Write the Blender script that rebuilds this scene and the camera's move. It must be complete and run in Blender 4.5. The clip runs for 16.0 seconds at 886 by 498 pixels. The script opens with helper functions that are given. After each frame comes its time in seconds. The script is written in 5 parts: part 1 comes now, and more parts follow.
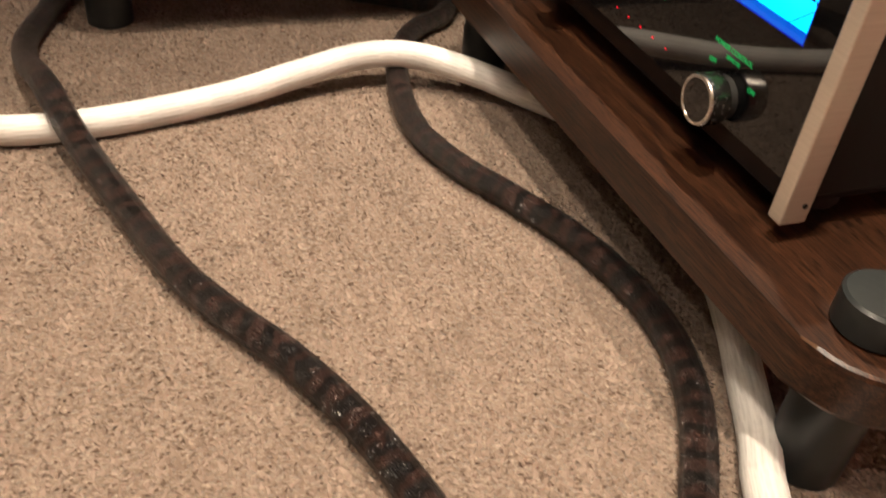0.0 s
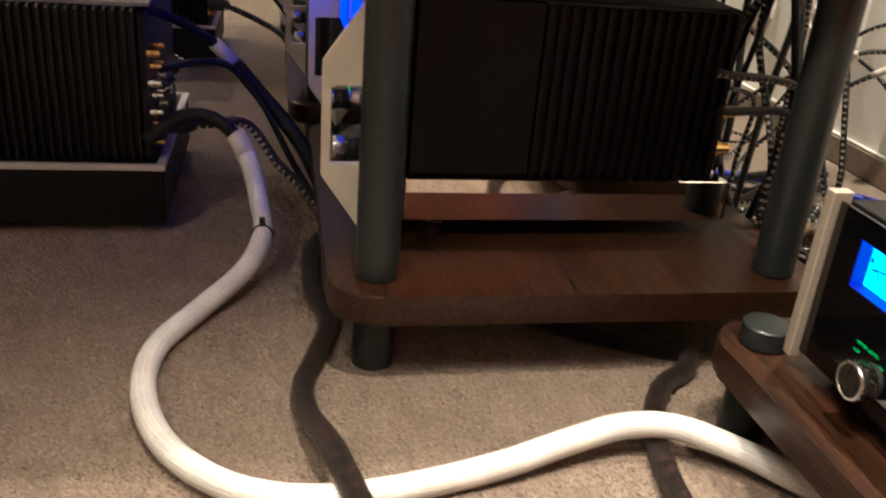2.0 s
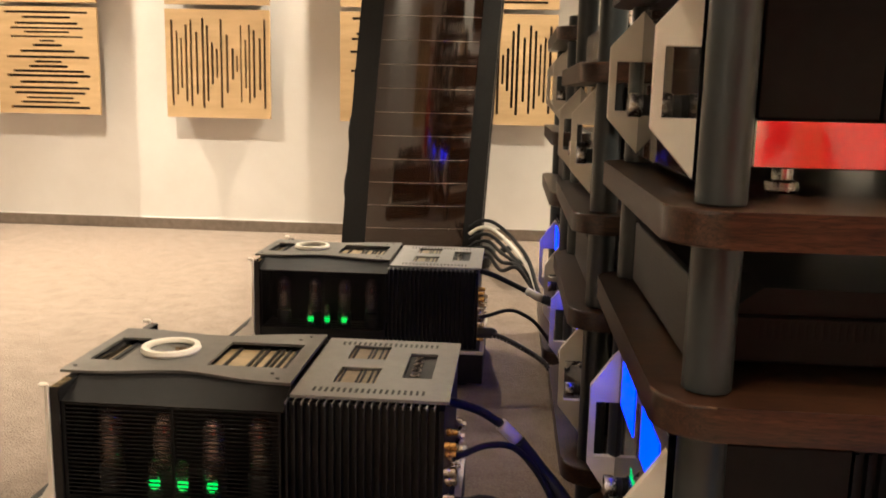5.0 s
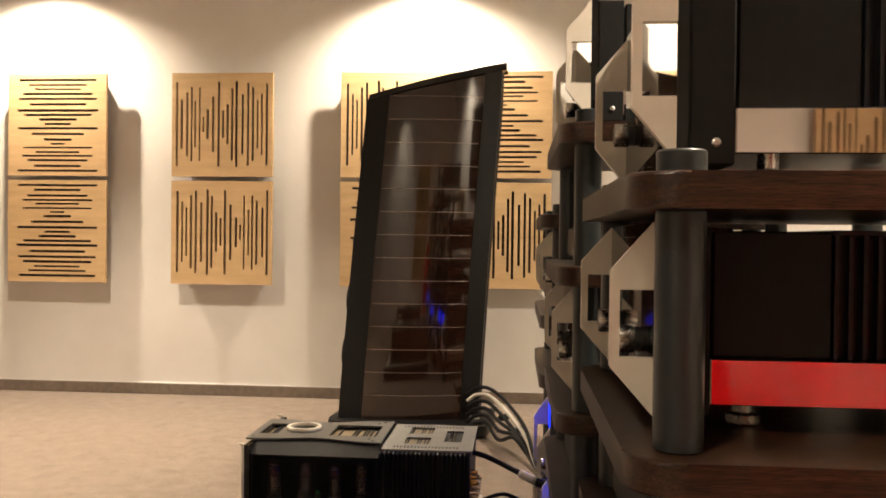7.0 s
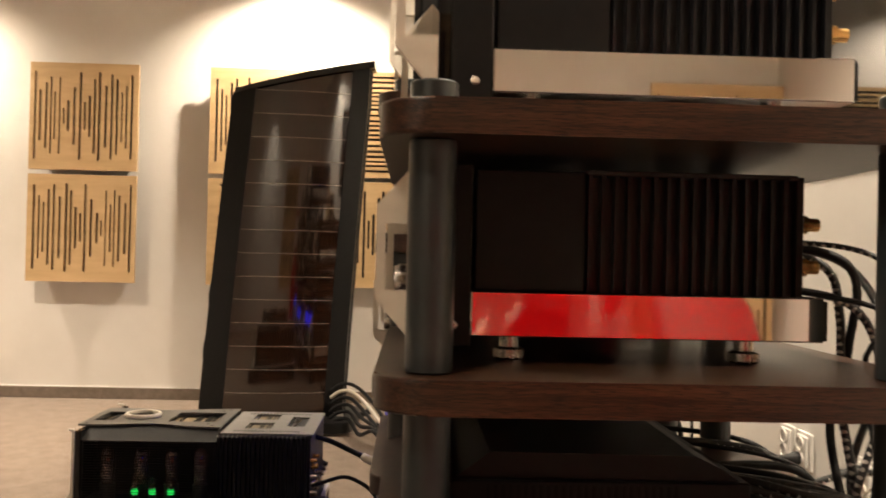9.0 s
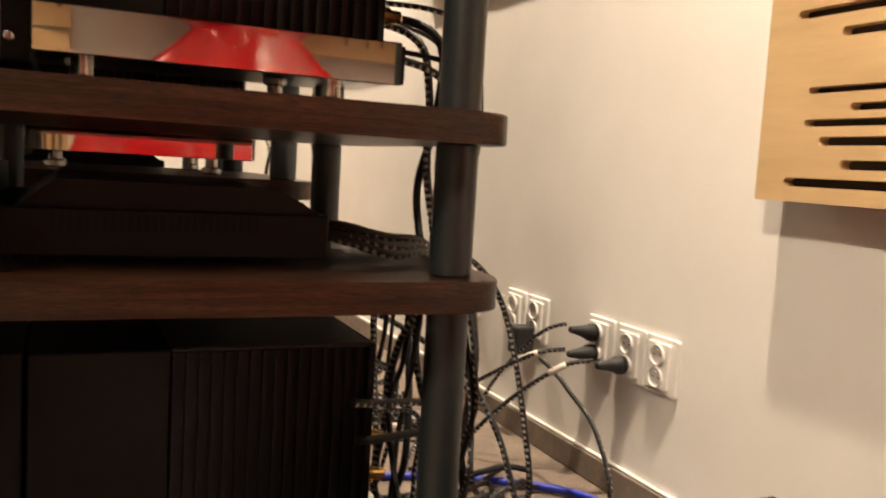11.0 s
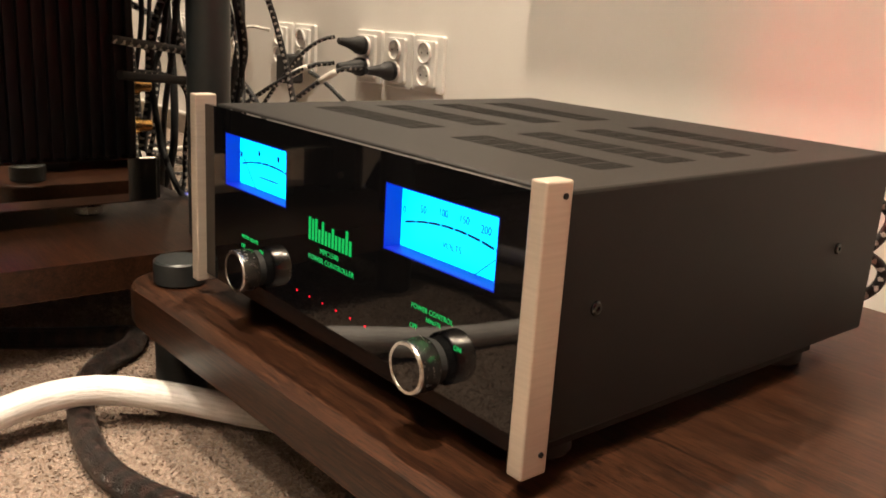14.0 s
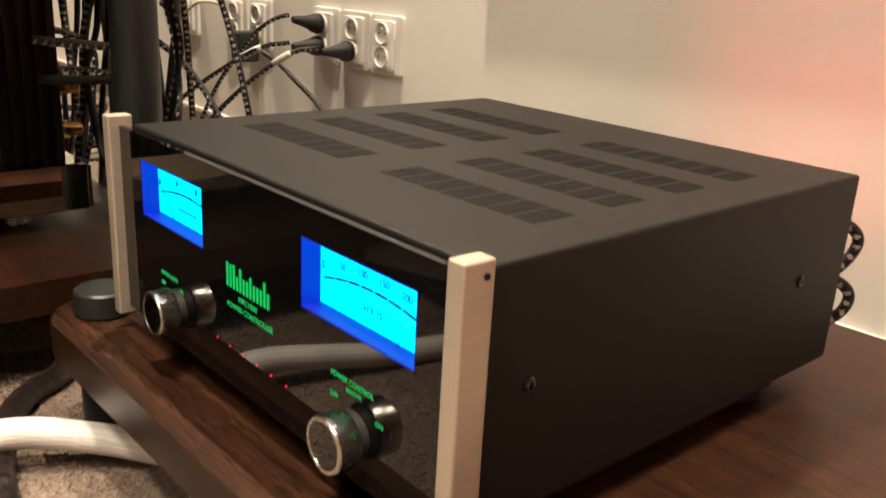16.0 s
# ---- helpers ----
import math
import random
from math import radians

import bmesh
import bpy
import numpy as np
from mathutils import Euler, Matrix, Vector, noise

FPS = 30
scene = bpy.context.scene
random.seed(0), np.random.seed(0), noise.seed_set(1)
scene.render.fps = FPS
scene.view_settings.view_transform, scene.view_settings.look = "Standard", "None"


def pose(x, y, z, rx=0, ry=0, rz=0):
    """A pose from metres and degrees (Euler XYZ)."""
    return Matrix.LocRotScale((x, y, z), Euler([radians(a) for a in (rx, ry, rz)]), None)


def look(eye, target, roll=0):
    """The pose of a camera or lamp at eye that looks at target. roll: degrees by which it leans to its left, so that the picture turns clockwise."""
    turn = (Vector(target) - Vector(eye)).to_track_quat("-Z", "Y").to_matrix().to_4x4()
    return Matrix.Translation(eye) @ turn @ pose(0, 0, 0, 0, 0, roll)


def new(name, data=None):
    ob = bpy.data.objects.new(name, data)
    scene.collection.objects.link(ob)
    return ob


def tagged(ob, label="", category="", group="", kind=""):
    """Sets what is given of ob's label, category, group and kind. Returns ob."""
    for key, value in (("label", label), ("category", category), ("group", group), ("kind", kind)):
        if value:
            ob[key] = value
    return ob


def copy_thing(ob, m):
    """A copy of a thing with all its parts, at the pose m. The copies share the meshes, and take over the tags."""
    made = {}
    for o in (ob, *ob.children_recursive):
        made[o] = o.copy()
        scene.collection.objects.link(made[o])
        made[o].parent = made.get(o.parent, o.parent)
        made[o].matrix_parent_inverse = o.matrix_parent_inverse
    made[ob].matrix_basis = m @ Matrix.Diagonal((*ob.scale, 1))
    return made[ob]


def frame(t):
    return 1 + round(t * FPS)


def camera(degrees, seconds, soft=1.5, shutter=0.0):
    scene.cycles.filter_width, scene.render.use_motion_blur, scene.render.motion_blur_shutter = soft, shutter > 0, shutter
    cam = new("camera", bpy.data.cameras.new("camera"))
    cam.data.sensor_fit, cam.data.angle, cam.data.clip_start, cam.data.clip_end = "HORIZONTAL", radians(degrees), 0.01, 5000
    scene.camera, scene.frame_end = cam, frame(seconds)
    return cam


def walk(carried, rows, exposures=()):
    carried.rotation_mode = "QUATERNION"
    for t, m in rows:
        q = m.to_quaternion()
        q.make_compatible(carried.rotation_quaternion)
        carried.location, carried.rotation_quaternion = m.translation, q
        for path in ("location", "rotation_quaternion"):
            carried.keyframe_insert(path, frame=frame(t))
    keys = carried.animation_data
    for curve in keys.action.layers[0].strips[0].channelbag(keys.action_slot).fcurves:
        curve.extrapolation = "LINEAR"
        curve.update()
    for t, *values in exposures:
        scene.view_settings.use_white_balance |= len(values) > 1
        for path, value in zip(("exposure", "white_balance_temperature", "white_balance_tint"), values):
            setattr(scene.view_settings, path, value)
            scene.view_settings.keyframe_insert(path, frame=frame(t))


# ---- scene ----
cam = camera(54.2, 16.0, soft=1.7, shutter=0.3)
PATH = [
    (0, (-0.364, -0.336, 0.438), (0.24, 1.12, -0.794), 6.6),
    (0.5, (-0.389, -0.315, 0.463), (0.2, 1.237, -0.653), 6.2),
    (1, (-0.423, -0.29, 0.507), (0.109, 1.347, -0.511), 5.4),
    (1.5, (-0.47, -0.255, 0.54), (0.005, 1.453, -0.386), 5.1),
    (2, (-0.504, -0.225, 0.561), (-0.123, 1.554, -0.271), 4.9),
    (2.3, (-0.529, -0.203, 0.593), (-0.209, 1.602, -0.207), 4.0),
    (2.5, (-0.537, -0.191, 0.62), (-0.271, 1.633, -0.156), 3.7),
    (3, (-0.573, -0.173, 0.667), (-0.406, 1.697, -0.023), 3.4),
    (3.5, (-0.587, -0.166, 0.7), (-0.524, 1.74, 0.096), 2.7),
    (4, (-0.593, -0.176, 0.739), (-0.624, 1.753, 0.211), 1.9),
    (4.5, (-0.6, -0.191, 0.77), (-0.701, 1.758, 0.332), 1.7),
    (5, (-0.598, -0.205, 0.807), (-0.744, 1.758, 0.454), 1.3),
    (5.2, (-0.587, -0.208, 0.824), (-0.752, 1.76, 0.506), 1.0),
    (7.3, (-0.54, -0.226, 0.916), (-0.705, 1.767, 0.925), 0.6),
    (7.5, (-0.526, -0.219, 0.909), (-0.684, 1.775, 0.933), 0.7),
    (8, (-0.495, -0.22, 0.891), (-0.626, 1.775, 0.937), 0.9),
    (8.2, (-0.486, -0.25, 0.876), (-0.59, 1.747, 0.925), 1.0),
    (10.3, (-0.3, -0.212, 0.722), (0.21, 1.72, 0.62), 2.4),
    (10.5, (-0.3, -0.233, 0.697), (0.289, 1.675, 0.574), 2.7),
    (11, (-0.307, -0.261, 0.643), (0.495, 1.562, 0.454), 3.4),
    (11.5, (-0.321, -0.279, 0.586), (0.633, 1.461, 0.329), 4.1),
    (12, (-0.321, -0.284, 0.534), (0.742, 1.379, 0.208), 4.6),
    (12.5, (-0.323, -0.286, 0.487), (0.817, 1.311, 0.102), 4.4),
    (13, (-0.328, -0.293, 0.452), (0.859, 1.256, 0.013), 3.7),
    (13.5, (-0.324, -0.299, 0.416), (0.891, 1.214, -0.067), 3.5),
    (14, (-0.323, -0.307, 0.389), (0.909, 1.18, -0.131), 3.5),
    (14.5, (-0.324, -0.317, 0.384), (0.917, 1.15, -0.17), 3.3),
    (15, (-0.312, -0.329, 0.38), (0.934, 1.123, -0.202), 3.3),
    (15.5, (-0.297, -0.323, 0.396), (0.952, 1.118, -0.207), 3.3),
    (16, (-0.254, -0.274, 0.437), (0.997, 1.159, -0.18), 3.1),
]
walk(cam, [(t, look(eye, target, roll)) for t, eye, target, roll in PATH],
     exposures=[(0.0, -0.12, 6450, 11), (0.6, -0.20, 6350, 10), (1.5, 0.10, 6050, 9), (2.5, 0.30, 5900, 0), (3.5, 0.55, 5800, -4), (4.5, 0.68, 6150, 5), (5.0, 0.66, 6200, 6), (7.5, 0.10, 6400, 9),
                (8.2, 0.08, 6400, 9), (10.5, 0.48, 6500, 10), (11.0, 0.27, 6550, 11), (11.5, 0.24, 6500, 10), (12.0, 0.36, 6450, 10), (14.5, 0.16, 6500, 10), (16.0, 0.16, 6450, 8)])

# ---- light ----
WARM = (1.0, 0.825, 0.625)
world = bpy.data.worlds.new("room_air")
scene.world = world
world.use_nodes = True
world.node_tree.nodes["Background"].inputs[0].default_value = (1.0, 0.85, 0.66, 1)
world.node_tree.nodes["Background"].inputs[1].default_value = 0.02
scene.view_settings.exposure = 0.0


def spot(x, y, z, watts, degrees, aim=(0, 0, -1), blend=0.5, size=0.03):
    data = bpy.data.lights.new("ceiling_beam", "SPOT")
    data.energy, data.spot_size, data.spot_blend = watts, radians(degrees), blend
    data.shadow_soft_size, data.color = size, WARM
    ob = new("ceiling_beam", data)
    ob.matrix_world = look((x, y, z), (x + aim[0], y + aim[1], z + aim[2]))
    return ob


CEIL = 2.40
NORTH, EAST = 4.64, 0.728
SPOTS = [(x, NORTH - 0.34) for x in (-1.07, -3.26)]
for x, y in SPOTS:
    spot(x, y, CEIL - 0.012, 205, 142, (0, 0.10, -1), 0.7)
EAST_SPOTS = [(EAST - 0.36, y) for y in (2.9, 0.80)]
for (x, y), w in zip(EAST_SPOTS, (210, 250)):
    spot(x, y, CEIL - 0.012, w, 132, (0.06, 0, -1), 0.8)
# the fourth, at y -0.68, is fill added to brighten the south wall
ROOM_SPOTS = [(-0.30, -0.02), (-3.1, 1.5), (-2.6, 3.1), (-1.7, -0.68), (-4.6, 2.0)]
for (x, y), w, cone in zip(ROOM_SPOTS, (270, 330, 380, 160, 310), (47, 96, 112, 104, 110)):
    spot(x, y, CEIL - 0.012, w, cone, (0, 0, -1), 1.0, 0.04)

# added soft fill for the east wall, set clear of the rack's shadow
WALL_FILL = (-1.0, -0.30)
spot(*WALL_FILL, CEIL - 0.02, 300, 66, (1.73, 0.50, -2.0), 1.0, 0.15)

# ---- materials ----


def nodes_of(name):
    m = bpy.data.materials.new(name)
    m.use_nodes = True
    t = m.node_tree
    return m, t, t.nodes["Principled BSDF"]


def add(t, kind, **values):
    n = t.nodes.new(kind)
    for k, v in values.items():
        n.inputs[k].default_value = v
    return n


def coords(t, scale=(1, 1, 1), where="Object"):
    tc = t.nodes.new("ShaderNodeTexCoord")
    mp = add(t, "ShaderNodeMapping", Scale=scale)
    t.links.new(tc.outputs[where], mp.inputs["Vector"])
    return mp.outputs["Vector"]


def ramp(t, fac, stops):
    r = t.nodes.new("ShaderNodeValToRGB")
    while len(r.color_ramp.elements) < len(stops):
        r.color_ramp.elements.new(0.5)
    for e, (p, c) in zip(r.color_ramp.elements, stops):
        e.position, e.color = p, (*c, 1)
    t.links.new(fac, r.inputs["Fac"])
    return r.outputs["Color"]


def grained(name, dark, light, scale=(40, 40, 40), rough=0.5, metal=0.0, bump=0.1, detail=6.0, coat=0.0, fine=300.0, spread=0.08, spec=0.5):
    """Two-scale noise on colour, roughness and relief."""
    m, t, b = nodes_of(name)
    v = coords(t, scale)
    n = add(t, "ShaderNodeTexNoise", Scale=1.0, Detail=detail, Roughness=0.6)
    t.links.new(v, n.inputs["Vector"])
    t.links.new(ramp(t, n.outputs["Fac"], [(0.3, dark), (0.7, light)]), b.inputs["Base Color"])
    f = add(t, "ShaderNodeTexNoise", Scale=fine, Detail=3.0)
    t.links.new(coords(t), f.inputs["Vector"])
    rr = add(t, "ShaderNodeMapRange")
    rr.inputs["To Min"].default_value, rr.inputs["To Max"].default_value = max(0.02, rough - spread), min(1, rough + spread)
    t.links.new(f.outputs["Fac"], rr.inputs["Value"])
    t.links.new(rr.outputs["Result"], b.inputs["Roughness"])
    b.inputs["Metallic"].default_value, b.inputs["Coat Weight"].default_value = metal, coat
    b.inputs["Coat Roughness"].default_value = 0.08
    b.inputs["Specular IOR Level"].default_value = spec
    if bump:
        bp = add(t, "ShaderNodeBump", Strength=bump, Distance=0.002)
        t.links.new(f.outputs["Fac"], bp.inputs["Height"])
        t.links.new(bp.outputs["Normal"], b.inputs["Normal"])
    return m


def glowing(name, colour, strength, base=(0, 0, 0)):
    m, t, b = nodes_of(name)
    b.inputs["Base Color"].default_value = (*base, 1)
    b.inputs["Emission Color"].default_value, b.inputs["Emission Strength"].default_value = (*colour, 1), strength
    return m


def walnut(name, along):
    """Dark walnut veneer whose grain runs along one axis."""
    m, t, b = nodes_of(name)
    s = [150.0, 150.0, 150.0]
    s[along] = 4.0
    v = coords(t, s)
    n = add(t, "ShaderNodeTexNoise", Scale=1.0, Detail=7.0, Roughness=0.65, Distortion=0.5)
    t.links.new(v, n.inputs["Vector"])
    s2 = [520.0, 520.0, 520.0]
    s2[along] = 14.0
    g = add(t, "ShaderNodeTexNoise", Scale=1.0, Detail=3.0)
    t.links.new(coords(t, s2), g.inputs["Vector"])
    mx = t.nodes.new("ShaderNodeMath")
    mx.operation = "MULTIPLY_ADD"
    t.links.new(g.outputs["Fac"], mx.inputs[0])
    mx.inputs[1].default_value = 0.55
    t.links.new(n.outputs["Fac"], mx.inputs[2])
    col = ramp(t, mx.outputs[0], [(0.50, (0.0040, 0.0017, 0.0010)), (0.68, (0.0230, 0.0087, 0.0041)), (0.96, (0.062, 0.0242, 0.0109))])
    s3 = [1100.0, 1100.0, 1100.0]
    s3[along] = 55.0
    p = add(t, "ShaderNodeTexNoise", Scale=1.0, Detail=2.0)
    t.links.new(coords(t, s3), p.inputs["Vector"])
    mm = t.nodes.new("ShaderNodeMixRGB")
    mm.blend_type, mm.inputs[0].default_value = "MULTIPLY", 1.0
    t.links.new(col, mm.inputs[1])
    t.links.new(ramp(t, p.outputs["Fac"], [(0.41, (0.16, 0.14, 0.13)), (0.49, (1.0, 1.0, 1.0))]), mm.inputs[2])
    t.links.new(mm.outputs[0], b.inputs["Base Color"])
    b.inputs["Roughness"].default_value = 0.36
    b.inputs["Specular IOR Level"].default_value = 0.38
    bp = add(t, "ShaderNodeBump", Strength=0.25, Distance=0.0006)
    t.links.new(mx.outputs[0], bp.inputs["Height"])
    t.links.new(bp.outputs["Normal"], b.inputs["Normal"])
    return m


def braid(name, dark, light, pitch, turns, cut, rough=0.5, gap=0.5, banded=False, relief=0.5, blot=1.4, fine_k=7.0, edge=0.1, warp=0.0, swell=0.0):
    """Woven sleeve: crossing strands in the length and girth of the cable."""
    m, t, b = nodes_of(name)
    tc = t.nodes.new("ShaderNodeTexCoord")
    sep = t.nodes.new("ShaderNodeSeparateXYZ")
    t.links.new(tc.outputs["UV"], sep.inputs[0])

    def op(kind, a, c=None):
        n = t.nodes.new("ShaderNodeMath")
        n.operation = kind
        for i, q in enumerate((a, c)):
            if q is None:
                continue
            if isinstance(q, (int, float)):
                n.inputs[i].default_value = q
            else:
                t.links.new(q, n.inputs[i])
        return n.outputs[0]

    wn = add(t, "ShaderNodeTexNoise", Scale=75.0, Detail=2.0)
    t.links.new(tc.outputs["Object"], wn.inputs["Vector"])
    u = op("MULTIPLY", sep.outputs[0], 2 * math.pi / pitch)
    u = op("ADD", u, op("MULTIPLY", op("SUBTRACT", wn.outputs["Fac"], 0.5), warp))
    w = op("MULTIPLY", sep.outputs[1], 2 * math.pi * turns)
    p1, p2 = op("SINE", op("ADD", u, w)), op("SINE", op("SUBTRACT", u, w))
    big = op("SINE", u) if banded else op("MULTIPLY", p1, p2)
    k = fine_k
    f1, f2 = op("SINE", op("MULTIPLY", op("ADD", u, w), k)), op("SINE", op("MULTIPLY", op("SUBTRACT", u, w), k))
    fine = op("MAXIMUM", f1, f2)
    no = add(t, "ShaderNodeTexNoise", Scale=220.0, Detail=3.0)
    t.links.new(tc.outputs["Object"], no.inputs["Vector"])
    mixv = op("ADD", big, op("MULTIPLY", op("SUBTRACT", no.outputs["Fac"], 0.5), blot))
    col = ramp(t, op("ADD", op("MULTIPLY", mixv, 0.5), 0.5), [(cut - edge, dark), (cut + edge, light)])
    mm = t.nodes.new("ShaderNodeMixRGB")
    mm.blend_type = "MULTIPLY"
    mm.inputs[0].default_value = gap
    t.links.new(col, mm.inputs[1])
    t.links.new(ramp(t, op("ADD", op("MULTIPLY", fine, 0.5), 0.5), [(0.3, (0.15, 0.15, 0.15)), (0.8, (1.0, 1.0, 1.0))]), mm.inputs[2])
    t.links.new(mm.outputs[0], b.inputs["Base Color"])
    b.inputs["Roughness"].default_value = rough
    bp = add(t, "ShaderNodeBump", Strength=relief, Distance=0.001)
    t.links.new(op("ADD", fine, op("MULTIPLY", mixv, -swell)), bp.inputs["Height"])
    t.links.new(bp.outputs["Normal"], b.inputs["Normal"])
    return m


def carpet_material():
    m, t, b = nodes_of("carpet_pile")
    v = coords(t)
    a = add(t, "ShaderNodeTexNoise", Scale=175.0, Detail=3.0, Roughness=0.75)
    c = add(t, "ShaderNodeTexNoise", Scale=14.0, Detail=6.0, Roughness=0.7)
    d = add(t, "ShaderNodeTexVoronoi", Scale=260.0)
    for n in (a, c, d):
        t.links.new(v, n.inputs["Vector"])
    col = ramp(t, a.outputs["Fac"], [(0.32, (0.225, 0.168, 0.130)), (0.50, (0.292, 0.222, 0.173)), (0.68, (0.40, 0.312, 0.244))])
    mm = t.nodes.new("ShaderNodeMixRGB")
    mm.blend_type, mm.inputs[0].default_value = "MULTIPLY", 0.5
    t.links.new(col, mm.inputs[1])
    t.links.new(ramp(t, c.outputs["Fac"], [(0.34, (0.50, 0.48, 0.45)), (0.62, (1.0, 1.0, 1.0))]), mm.inputs[2])
    t.links.new(mm.outputs[0], b.inputs["Base Color"])
    b.inputs["Roughness"].default_value, b.inputs["Specular IOR Level"].default_value = 0.95, 0.15
    b.inputs["Sheen Weight"].default_value = 0.15
    s = t.nodes.new("ShaderNodeMath")
    s.operation = "ADD"
    t.links.new(a.outputs["Fac"], s.inputs[0])
    t.links.new(d.outputs["Distance"], s.inputs[1])
    bp = add(t, "ShaderNodeBump", Strength=0.9, Distance=0.006)
    t.links.new(s.outputs[0], bp.inputs["Height"])
    t.links.new(bp.outputs["Normal"], b.inputs["Normal"])
    return m


def tuft_material():
    m, t, b = nodes_of("carpet_tufts")
    g = t.nodes.new("ShaderNodeNewGeometry")
    c = add(t, "ShaderNodeTexNoise", Scale=1.0, Detail=5.0, Roughness=0.7)
    t.links.new(coords(t, (34, 12, 10)), c.inputs["Vector"])
    col = ramp(t, g.outputs["Random Per Island"], [(0.0, (0.255, 0.190, 0.152)), (0.5, (0.300, 0.229, 0.187)), (1.0, (0.355, 0.276, 0.228))])
    mm = t.nodes.new("ShaderNodeMixRGB")
    mm.blend_type, mm.inputs[0].default_value = "MULTIPLY", 0.8
    t.links.new(col, mm.inputs[1])
    t.links.new(ramp(t, c.outputs["Fac"], [(0.32, (0.62, 0.60, 0.58)), (0.62, (1.0, 1.0, 1.0))]), mm.inputs[2])
    t.links.new(mm.outputs[0], b.inputs["Base Color"])
    b.inputs["Roughness"].default_value, b.inputs["Specular IOR Level"].default_value = 0.95, 0.1
    return m


TUFT = tuft_material()
CARPET = carpet_material()
PLASTER = grained("white_plaster", (0.74, 0.71, 0.66), (0.80, 0.775, 0.73), (3, 3, 3), 0.75, bump=0.12, fine=180)
WHITE_CEIL = grained("ceiling_paint", (0.72, 0.70, 0.67), (0.78, 0.76, 0.73), (2, 2, 2), 0.85, bump=0.05)
SKIRT = grained("grey_brown_skirting", (0.16, 0.125, 0.095), (0.24, 0.19, 0.15), (30, 30, 30), 0.7)
TRIM_WHITE = grained("white_trim_paint", (0.78, 0.76, 0.72), (0.82, 0.80, 0.77), (20, 20, 20), 0.4, bump=0)
PLY = grained("birch_plywood", (0.50, 0.335, 0.165), (0.62, 0.43, 0.225), (4, 4, 26), 0.55, bump=0.06)
SLOT = grained("slot_dark_brown", (0.020, 0.011, 0.008), (0.034, 0.020, 0.014), (20, 20, 20), 0.8)
WORN_EDGE = grained("worn_walnut_edge", (0.042, 0.021, 0.012), (0.095, 0.050, 0.028), (60, 60, 60), 0.7, bump=0.1, spec=0.12)
WALNUT_Y, WALNUT_X = walnut("walnut_veneer_lengthwise", 1), walnut("walnut_veneer_crosswise", 0)
POST = grained("anthracite_post", (0.015, 0.0182, 0.0190), (0.021, 0.0255, 0.0265), (30, 30, 30), 0.36, 0.1, bump=0.03)
BLACK = grained("black_powder_coat", (0.0066, 0.0063, 0.0062), (0.0096, 0.0091, 0.0088), (60, 60, 60), 0.5, bump=0.15, fine=900, spec=0.20)
BLACK_LID = grained("charcoal_painted_steel", (0.0050, 0.0047, 0.0045), (0.0070, 0.0066, 0.0063), (60, 60, 60), 0.50, bump=0.12, fine=900, spec=0.33)
VENT = grained("dark_lid_vents", (0.0035, 0.0033, 0.0031), (0.0050, 0.0047, 0.0044), (60, 60, 60), 0.6, bump=0.12, fine=900, spec=0.17)
SINK = grained("black_anodised_fins", (0.004, 0.004, 0.005), (0.007, 0.007, 0.009), (40, 40, 40), 0.4, 0.0, bump=0, spec=0.3)
GLASS_BLACK = grained("black_glass", (0.003, 0.003, 0.0035), (0.004, 0.004, 0.0045), (5, 5, 5), 0.03, bump=0, spread=0.01)
CHAMPAGNE = grained("champagne_aluminium", (0.58, 0.50, 0.42), (0.66, 0.58, 0.49), (20, 20, 400), 0.36, 0.55, bump=0.03)
IVORY = grained("ivory_painted_metal", (0.70, 0.645, 0.55), (0.77, 0.715, 0.62), (20, 20, 20), 0.4, 0.05, bump=0)
CHROME = grained("polished_steel", (0.80, 0.77, 0.73), (0.84, 0.81, 0.77), (3, 3, 3), 0.03, 1.0, bump=0, spread=0.015)
STEEL = grained("brushed_steel", (0.50, 0.48, 0.46), (0.62, 0.60, 0.57), (300, 20, 20), 0.25, 1.0, bump=0.05)
GREY_PLATE = grained("grey_enamel_plate", (0.014, 0.0135, 0.013), (0.020, 0.019, 0.018), (40, 40, 40), 0.5, 0.1, bump=0.05)
BRONZE_PLATE = grained("warm_dark_plate", (0.105, 0.099, 0.090), (0.128, 0.121, 0.110), (40, 40, 40), 0.45, 0.25, bump=0.05, spec=0.25)
LIGHT_PLATE = grained("grey_slotted_plate", (0.215, 0.207, 0.193), (0.255, 0.246, 0.230), (40, 40, 40), 0.45, 0.3, bump=0.05, spec=0.35)
TAN_BOARD = grained("tan_circuit_board", (0.20, 0.145, 0.075), (0.30, 0.215, 0.115), (40, 40, 40), 0.5, bump=0)
GOLD = grained("gold_plating", (0.75, 0.46, 0.16), (0.85, 0.56, 0.22), (60, 60, 60), 0.22, 1.0, bump=0)
RUBBER = grained("black_rubber", (0.012, 0.012, 0.012), (0.02, 0.02, 0.02), (80, 80, 80), 0.6, bump=0.1)
SOCKET = grained("white_socket_plastic", (0.76, 0.74, 0.70), (0.80, 0.78, 0.74), (20, 20, 20), 0.3, bump=0)
RED_LACQUER = grained("red_lacquer", (0.36, 0.003, 0.005), (0.42, 0.004, 0.006), (4, 4, 4), 0.08, bump=0, coat=1.0, spread=0.02)
DIAL_CYAN = glowing("meter_dial_glow", (0.0, 0.50, 1.0), 2.6)
DIAL_BLUE = glowing("meter_wall_spill_glow", (0.0, 0.020, 0.70), 0.8)
